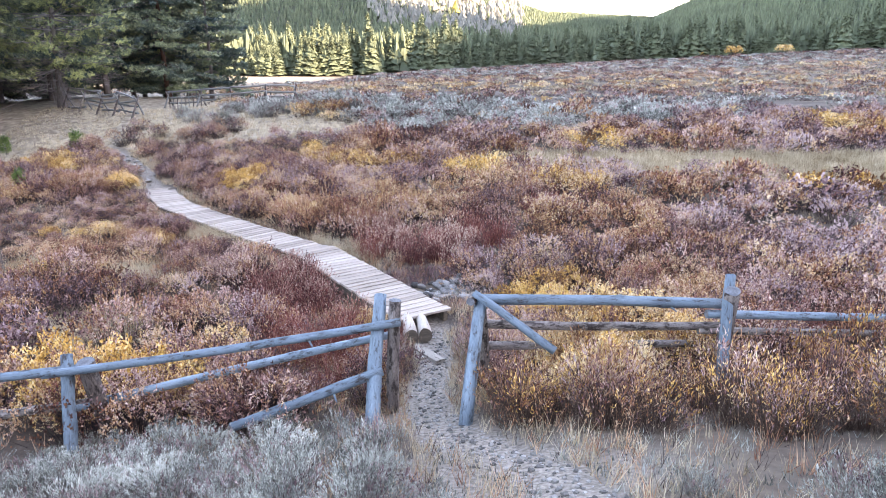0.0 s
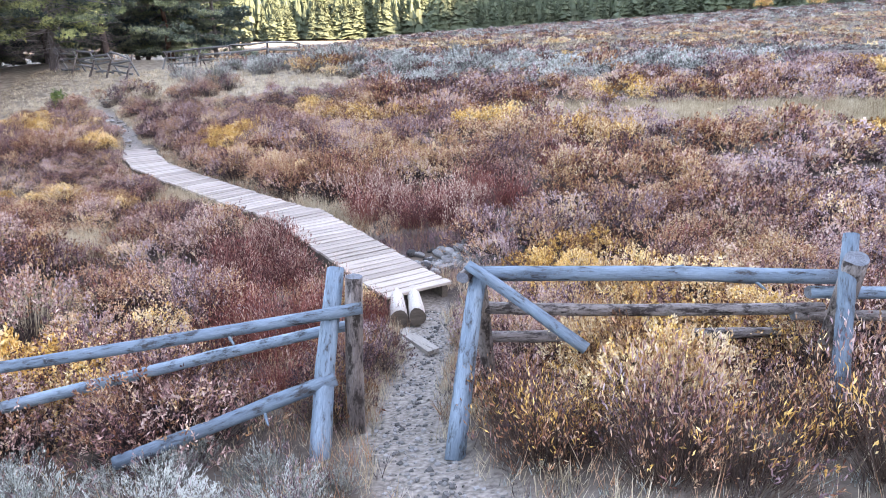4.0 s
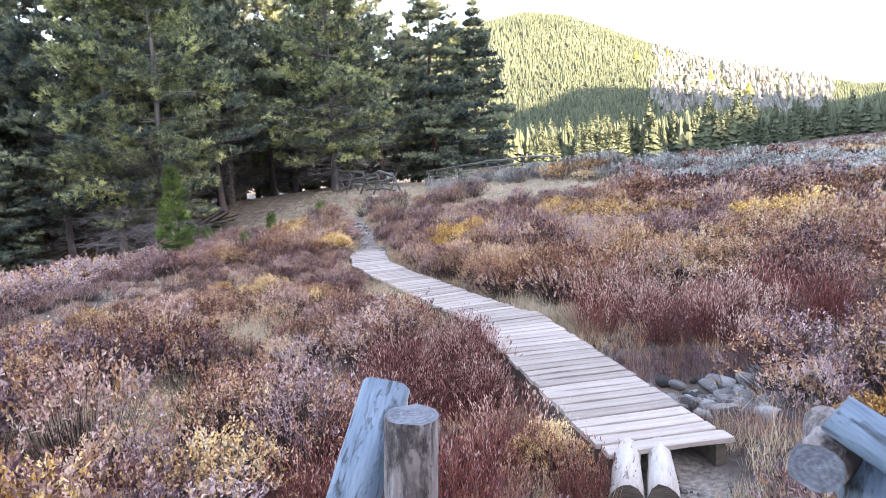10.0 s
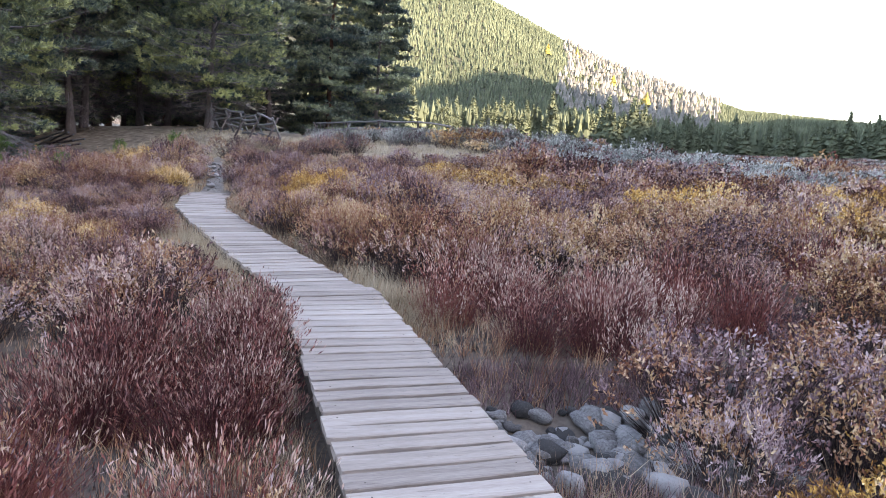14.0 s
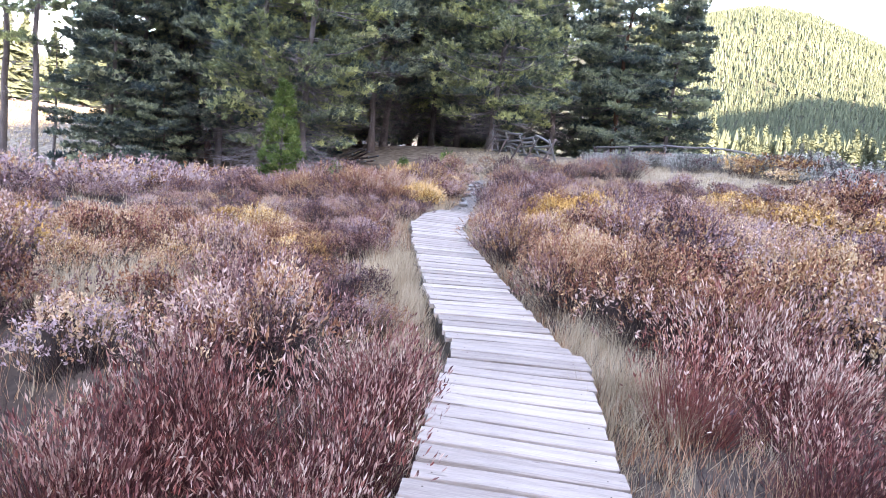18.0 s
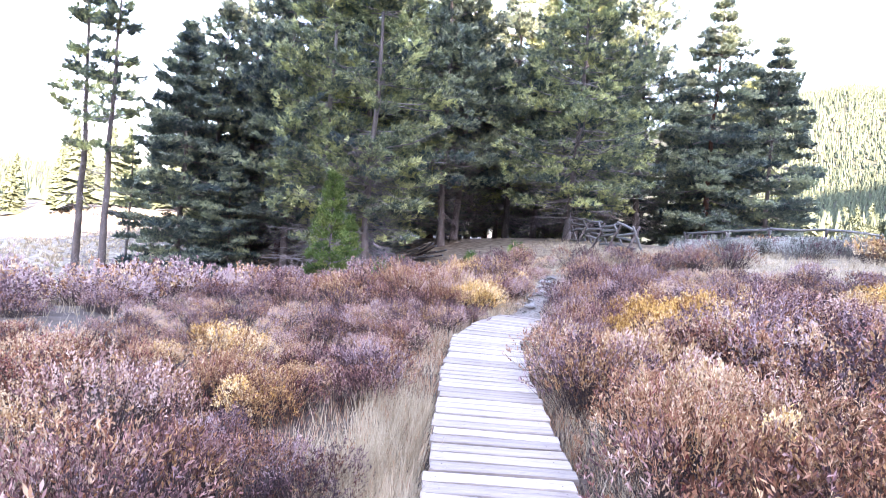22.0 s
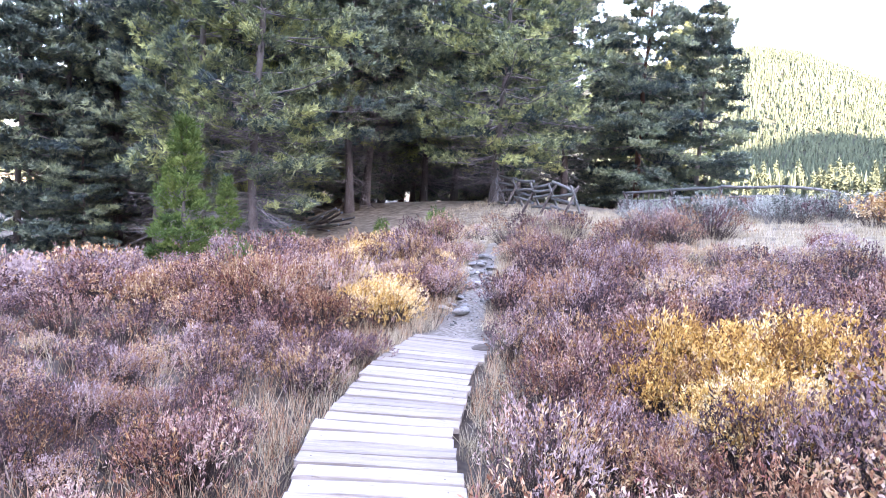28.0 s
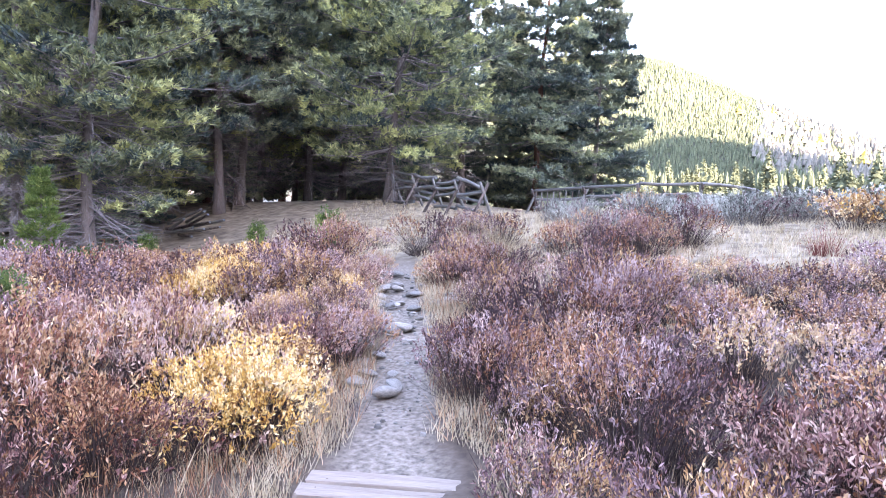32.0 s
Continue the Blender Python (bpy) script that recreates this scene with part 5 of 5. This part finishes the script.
rng_s = random.Random(14)
WALK = TRAIL_A + BOARDS_A + BOARDS_B + TRAIL_B[1:5]
mid, far = {}, {}


def clear_of_paths(x, y, r):
    ax, ay = np.array(x), np.array(y)
    if min(near_line(ax, ay, BOARDS_A), near_line(ax, ay, BOARDS_B)) < 0.62 + r:
        return False
    if near_line(ax, ay, TRAIL_A) < 0.38 + r or near_line(ax, ay, TRAIL_B) < 0.3 + r:
        return False
    if math.hypot((x - 1.1) / 1.5, (y - 4.3) / 0.95) < 1:
        return False
    if -1.5 < y - 13.3 - 0.3 * x < 0.9 and -2.0 < x < 0.9 or -1.5 < y - 13.3 - 0.3 * x < 1.1 and 1.0 < x < 1.9:
        return False
    return True


def scatter(x0, x1, y0, y1, gap, jitter):
    y = y0
    while y < y1:
        x = x0
        while x < x1:
            yield x + rng_s.uniform(-jitter, jitter), y + rng_s.uniform(-jitter, jitter)
            x += gap
        y += gap


def room(x, y):
    """How far shrubs keep back from the boards: open grass runs along parts of it."""
    if -5.0 < x < -2.2 and 14.8 < y < 17.6:
        return 0.4
    return 0.0


SETTLED = []
spots = [(x, y, 0.0) for x, y in list(scatter(-22, 11, 2.5, 33, 0.88, 0.32)) + list(scatter(0.7, 7.5, 3.9, 7.2, 0.72, 0.25)) + list(scatter(-6.5, -1.0, 7.0, 8.3, 0.7, 0.25))]
spots += [(x, y, 0.72) for x, y in scatter(-13, 6, 7.2, 27, 0.4, 0.15)]
for x, y, apart in spots:
    d = float(near_line(np.array(x), np.array(y), WALK))
    rnd = rng_s.random()
    s = rng_s.uniform(0.8, 1.25) * (1.03 + 0.2 * float(wave(x, y, 1.7, 3.0))) * (0.62 if x < -9 and y < 22 else 1.0)
    if d > 9.2 or grassy(x, y) and rnd < 0.9 or open_rise(x, y) and rnd < 0.8:
        continue
    if math.hypot(x + 6.9, y - 21.1) < 0.8:
        s *= 0.62
    if 0.4 < x < 2.6 and 10 < y < 12.4:
        s *= 0.76
    if -13.5 < x < -4 and y > 24.5:
        s *= 0.74
    if 0 < x < 8 and 4.5 < y < 9.6:
        s *= rng_s.uniform(0.55, 0.92) if y < 7.3 else 0.82
    if -8.6 < x < -5.4 and 21.4 < y < 24.6:
        s *= 0.74
    if x < -4.6 and 13.5 < y < 20.5 and y - 15.4 < -0.98 * (x + 3.1):
        s *= 0.7
        if rnd < 0.05:
            continue
    boards = float(min(near_line(np.array(x), np.array(y), BOARDS_A), near_line(np.array(x), np.array(y), BOARDS_B)))
    trail = float(min(near_line(np.array(x), np.array(y), TRAIL_A), near_line(np.array(x), np.array(y), TRAIL_B)))
    s = min(s, max(0.5, (boards - 0.42 - room(x, y)) / 0.6), max(0.5, (trail - 0.25) / 0.6))
    if boards < 0.78 + room(x, y) or not clear_of_paths(x, y, 0.0) or trail < 0.55 or y < 3.6 or (x < -14 and y > 30):
        continue
    if apart and (grassy(x, y) or d > 6 or boards < 1.05 or any((x - p) ** 2 + (y - q) ** 2 < (apart * r) ** 2 for p, q, r in SETTLED)):
        continue
    kind = species(x, y, rng_s.random())
    if x < -0.3 and y < 7.0 + 0.03 * x and kind != "sage":
        continue
    if kind == "sage" and y < 8:
        continue
    if 0 < x < 1.45 and 10.0 < y < 12.9 or kind != "sage" and x > 2.2 and y < 4.1:
        continue
    if kind == "gold" and x < -9.8 and y > 21.5:
        s *= 0.7
    name, text = LABEL[kind]
    stems, leaves = rng_s.choice(shrub_kit(kind, 0 if d < 2.6 else 1 if d < 6 else 2))
    ob = thing(name, text, "shrub" if kind != "straw" else "grass", kind + " shrubs by the trail", pose(x, y, gz(x, y) - 0.02, 0, 0, rng_s.uniform(0, 360)) @ Matrix.Diagonal((s, s, s * rng_s.uniform(0.85, 1.25), 1)))
    part("woody_base", stems, ob)
    part("foliage", leaves, ob)
    SETTLED.append((x, y, max(0.6, s)))


# sagebrush on the bank in front of the fence
for x, y in scatter(-6.4, 6.2, 2.6, 7.0, 0.58, 0.2):
    trail = float(near_line(np.array(x), np.array(y), TRAIL_A))
    limit = (6.75 if x < -1.4 else 6.35) if x < -0.4 else (3.9 if x > 2.3 else 4.3 - 0.2 * x)
    if trail < 0.62 or y > limit or math.hypot((x - 1.1) / 1.45, (y - 4.4) / 0.75) < 1 or math.hypot(x, y) < 2.2 or rng_s.random() < 0.06:
        continue
    s = rng_s.uniform(0.62, 1.0) * (0.7 if y > limit - 0.6 else 1.0) * (0.85 if x > 0 else 1.0)
    stems, leaves = rng_s.choice(shrub_kit("sage"))
    ob = thing("sagebrush", LABEL["sage"][1], "shrub", "sagebrush on the bank", pose(x, y, gz(x, y) - 0.02, 0, 0, rng_s.uniform(0, 360)) @ Matrix.Diagonal((s, s, s * rng_s.uniform(0.75, 1.05), 1)))
    part("woody_base", stems, ob)
    part("foliage", leaves, ob)


# wine-red mound beside the first boards, red canes before it, a golden clump by the last boards
for kind, x, y, s in (("wine", -2.85, 13.35, 1.1), ("wine", -2.5, 12.75, 0.95), ("wine", -3.45, 12.95, 1.1), ("wine", -3.2, 14.0, 1.0), ("wine", -3.5, 12.2, 1.0), ("red", -1.8, 10.55, 0.95), ("red", -1.5, 10.05, 0.85), ("red", -1.35, 9.4, 0.8), ("red", -2.25, 10.1, 1.0), ("red", -2.0, 9.4, 0.95), ("orange", -1.2, 10.8, 0.62), ("red", -2.7, 10.6, 0.95), ("red", -2.8, 9.7, 0.9), ("gold", -6.95, 22.65, 0.9), ("gold", -6.35, 23.1, 1.0), ("gold", -6.9, 23.5, 0.9), ("gold", -6.3, 22.4, 0.8)):
    stems, leaves = rng_s.choice(shrub_kit(kind))
    ob = thing(LABEL[kind][0], LABEL[kind][1], "shrub", kind + " shrubs by the trail", pose(x, y, gz(x, y) - 0.02, 0, 0, rng_s.uniform(0, 360)) @ Matrix.Diagonal((s, s, s * 1.05, 1)))
    part("woody_base", stems, ob)
    part("foliage", leaves, ob)


# single plants on the knoll and the rise
for kind, x, y, s in [("gold", -11.5, 23.9, 0.85), ("orange", -11.9, 24.6, 0.85), ("gold", -14.9, 23.3, 0.75), ("orange", -14.3, 26.6, 1.0), ("gold", -15.2, 27.0, 0.9), ("orange", -16.0, 27.4, 0.9), ("orange", -13.4, 27.3, 0.7), ("purple", -15.2, 32.6, 1.1), ("purple", -13.9, 33.4, 1.0), ("mauve", -12.2, 32.4, 0.95), ("purple", -17.8, 34.2, 0.9), ("mauve", -19.6, 33.0, 0.7), ("straw", -13.3, 31.4, 2.0), ("straw", -12.9, 30.9, 1.6),
                      ("purple", -16.4, 36.8, 1.0), ("sage", -8.6, 38.2, 1.6), ("sage", -6.4, 36.6, 1.5), ("sage", -7.4, 39.8, 1.4), ("sage", -10.6, 38.9, 1.6), ("mauve", -10.6, 31.9, 0.95), ("purple", -10.2, 33.1, 1.0), ("purple", -11.4, 32.6, 1.0), ("sage", -11.4, 35.6, 1.9), ("sage", -13.6, 37.6, 1.7), ("sage", -9.6, 37.2, 1.8), ("sage", -15.4, 40.6, 1.6), ("sage", -12.2, 40.0, 1.7), ("purple", -21.6, 31.2, 0.9), ("sage", -11.6, 33.8, 1.3), ("orange", -15.8, 28.2, 1.2), ("mauve", -18.6, 27.2, 1.2), ("purple", -20.2, 29.4, 1.0), ("mauve", -12.6, 28.9, 0.9), ("straw", -16.0, 30.6, 0.9)]:
    stems, leaves = rng_s.choice(shrub_kit(kind, 1))
    ob = thing(LABEL[kind][0], LABEL[kind][1], "grass" if kind == "straw" else "shrub", kind + " plants on the knoll", pose(x, y, gz(x, y) - 0.02, 0, 0, rng_s.uniform(0, 360)) @ Matrix.Diagonal((s, s, s * 1.05, 1)))
    part("woody_base", stems, ob)
    part("foliage", leaves, ob)


# the wider meadow: joined thickets
def thicket(points, r, h, bare, tufts, per, leaf, width, seed, cane, lobes=7):
    variants = [shrub_arrays(seed + v, r, h, bare, tufts, per, leaf, width, 0.5, cane, 0.18, lobes, slivers) for v in range(5)]
    V, F, I, T, a = [], [], [], [], 0
    for x, y, s in points:
        S, L = variants[rng_s.randrange(5)]
        t = rng_s.uniform(0, 6.283)
        c, q = math.cos(t), math.sin(t)
        R = np.array([[c, -q, 0], [q, c, 0], [0, 0, rng_s.uniform(0.75, 1.25)]]) * s
        o = np.array([x, y, gz(x, y) - 0.02])
        own = rng_s.gauss(0, 0.13)
        for W, share, tone in ((S, np.zeros(len(S[1])), np.zeros(len(S[1]))), (L, L[2] + 1, L[3] + own)):
            V.append(W[0] @ R.T + o)
            F.append(W[1] + a)
            I.append(share)
            T.append(tone)
            a += len(W[0])
    return np.concatenate(V), np.concatenate(F), np.concatenate(I), np.concatenate(T)


for x, y in scatter(-30, 34, 4, 44, 1.15, 0.46):
    d = float(near_line(np.array(x), np.array(y), WALK))
    if d < 8.9 or grassy(x, y) or y < 5 or (x < -24 and y < 20) or not clear_of_paths(x, y, 0.4):
        continue
    if open_rise(x, y) and rng_s.random() < (0.7 if x < -9 and y < 37 else 0.15):
        continue
    if d > 5 and (y - 2) < 1.15 * abs(x) - 4 and x > 0:
        continue
    kind = species(x, y, rng_s.random())
    mid.setdefault((kind, d < 14), []).append((x, y, (0.72 if kind == "sage" and x < -9 else 1.0) * rng_s.uniform(0.7, 1.45) * (1.08 + 0.42 * float(wave(x, y, 1.3, 3.0)))))
for x, y in scatter(-60, 150, 40, 170, 2.6, 1.2):
    if x < -16 and y < 75 and x > -48 or y < 1.2 * abs(x) - 4 or grassy(x * 0.5, y * 0.5) and rng_s.random() < 0.7:
        continue
    if math.degrees(math.atan2(CENTRE[0] - x, y - CENTRE[1])) > 7 and math.hypot(x - CENTRE[0], y - CENTRE[1]) > 112:
        continue
    if y < 45 and -30 < x < 34 or -0.89 * (x + 4) + 0.46 * (y - 14) > 72:
        continue
    far.setdefault(species(x, y, rng_s.random()) if y < 62 else rng_s.choice((("straw", "orange", "russet") if float(wave(0.2 * x, y, 0.12, 1.0)) > 0.15 else ("purple", "russet", "mauve", "russet", "straw")) if y < 110 + 0.2 * x else ("sage", "sage", "purple", "purple")), []).append((x, y, rng_s.uniform(0.8, 1.4)))


def spread_out(name, kind, label, arrays):
    V, F, I, T = arrays
    tagged(new(name, mesh_np(name, V, F, [M["stem"]] + [M[k] for k in BLEND[kind]], I, tone=T)), label, "shrubs", kind="stuff")


for (kind, close), pts in mid.items():
    size = (70, 185, 6, 0.056, 0.031) if close else (40, 115, 5, 0.076, 0.045)
    spread_out("shrub_thicket", kind, LABEL[kind][1] + ", thicket over the meadow", thicket(pts, 0.78, 0.62, *size, 900 + hash_of(kind), 0.006 if close else 0.009))
for kind, pts in far.items():
    spread_out("far_shrubs", kind, LABEL[kind][1] + ", far across the meadow", thicket(pts, 1.3, 0.46, 12, 28, 4, 0.17, 0.075, 1900 + hash_of(kind), 0.03, 4))


for az, r, s in ((-27.0, 186, 4.5), (-30.6, 190, 4.0), (-24.0, 196, 2.5)):
    x, y = polar(az, r)
    stems, leaves = shrub_kit("gold", 2)[0]
    ob = thing("willow_shrub", "large yellow willow at the meadow's far edge", "shrub", "yellow willows far off", pose(x, y, gz(x, y), 0, 0, 40 * s) @ Matrix.Diagonal((s, s, s, 1)))
    part("woody_base", stems, ob)
    part("foliage", leaves, ob)


# ---- grass: stuff ----
def grass(name, label, n, where, hgt, wid, seed, material="straw", tuft=7):
    rng = np.random.default_rng(seed)
    X, Y, k = where(rng, n)
    keep = (np.minimum(near_line(X, Y, BOARDS_A), near_line(X, Y, BOARDS_B)) > 0.56) & (np.minimum(near_line(X, Y, TRAIL_A), near_line(X, Y, TRAIL_B)) > 0.24 + 0.12 * rng.uniform(0, 1, len(X)))
    keep &= (np.abs(Y - 13.35 - 0.3 * X) > 0.55) | (X < -1.2) | (X > 1.6)
    keep &= (np.abs(Y - 13.6 - 0.3 * X) > 1.25) | (X < -1.7) | (X > 1.8) | (name != "trail_grass")
    keep &= (Y > 7.2) | (rng.uniform(0, 1, len(X)) < 0.3)
    X, Y, k = X[keep], Y[keep], k[keep]
    Z = lumpy(X, Y) - 0.02
    P = np.repeat(np.column_stack([X, Y, Z]), tuft, 0)
    k = np.repeat(k, tuft)
    P[:, :2] += rng.normal(0, 0.03, (len(P), 2)) * k[:, None]
    D = rng.normal(0, 0.33, (len(P), 3))
    D[:, 2] = 1
    V, F = spikes(P, D, hgt * k * rng.uniform(0.5, 1.3, len(P)), wid * k, rng)
    tagged(new(name, mesh_np(name, V, F, M[material])), label, "grass", kind="stuff")


def beside_walk(rng, n):
    s = rng.uniform(0, 1, n)
    pts = np.array([along(WALK, v * length(WALK))[:2] for v in s])
    off = rng.normal(0, 0.8, (n, 2))
    return pts[:, 0] + off[:, 0], pts[:, 1] + off[:, 1], np.ones(n)


def among_shrubs(rng, n):
    pts = np.array([along(WALK, v * length(WALK))[:2] for v in rng.uniform(0.12, 1, n)])
    off = rng.normal(0, 2.4, (n, 2))
    return pts[:, 0] + off[:, 0], pts[:, 1] + off[:, 1], np.ones(n)


def brook_side(rng, n):
    X = rng.uniform(-1.2, 2.6, n)
    side = rng.uniform(0, 1, n) < 0.65
    return X, 13.35 + 0.3 * X + np.where(side, rng.uniform(0.55, 1.2, n), -rng.uniform(0.55, 1.5, n)), np.ones(n)


def middle(rng, n):
    return rng.uniform(-22, 30, n), rng.uniform(17, 42, n), np.ones(n)


def open_meadow(rng, n):
    a, r = rng.uniform(0, 6.283, n), np.sqrt(rng.uniform(0, 1, n))
    X = 13 + 13 * r * np.cos(a)
    return X, 25.8 + 0.06 * (X - 13) + 2.9 * r * np.sin(a), np.full(n, 1.6)


def clearings(rng, n):
    spots = np.array(GRASS_SPOTS)
    k = rng.choice(len(spots), n, p=spots[:, 2] ** 2 / np.sum(spots[:, 2] ** 2))
    a, r = rng.uniform(0, 6.283, n), 1.2 * np.sqrt(rng.uniform(0, 1, n)) * spots[k, 2]
    return spots[k, 0] + r * np.cos(a), spots[k, 1] + r * np.sin(a), rng.uniform(0.7, 1.2, n)


def knoll(rng, n):
    return rng.uniform(-26, -3, n), rng.uniform(27, 46, n), np.full(n, 1.3)


def wide(rng, n):
    return rng.uniform(-22, 26, n), rng.uniform(5, 34, n), np.full(n, 1.5)


def bank(rng, n):
    return rng.uniform(-1.5, 6.5, n), rng.uniform(2.8, 6.6, n), np.full(n, 1.0)


def field(rng, n):
    X = rng.uniform(-120, -30, n)
    return X, rng.uniform(8, 60, n) - np.where(X > -56, 30, 0), np.full(n, 3.0)


grass("trail_grass", "dry straw grass beside the boardwalk and trail", 15000, beside_walk, 0.17, 0.006, 1, tuft=8)
grass("clearing_grass", "tall pale dry grass in clearings between shrubs", 5200, clearings, 0.34, 0.0065, 10, tuft=8)
grass("dead_stems", "reddish brown dead stems between the shrubs", 11000, among_shrubs, 0.27, 0.006, 11, "russet", tuft=7)
grass("dark_stems", "dark brown dead stems between the shrubs", 7000, among_shrubs, 0.22, 0.006, 12, "stem", tuft=7)
grass("brook_grass", "brown dead sedge on the brook's banks", 1500, brook_side, 0.17, 0.006, 8, "purple", tuft=8)
grass("meadow_tufts", "pale dry grass between the shrubs of the meadow", 3200, middle, 0.28, 0.011, 9, tuft=6)
grass("meadow_grass", "pale yellow grass sward across the meadow", 11000, open_meadow, 0.3, 0.02, 2)
grass("knoll_grass", "short dry grass on the knoll below the trees", 8000, knoll, 0.15, 0.012, 3)
grass("undergrowth", "dry grass between the shrubs", 5000, wide, 0.2, 0.008, 4, tuft=5)
grass("bank_grass", "dry grass on the bank", 450, bank, 0.13, 0.004, 6, tuft=6)
grass("bank_weeds", "low grey-green weeds on the bank", 3200, bank, 0.09, 0.01, 7, "sage", tuft=7)
grass("field_grass", "tan grass of the open field beyond the trees", 5000, field, 0.12, 0.04, 5)
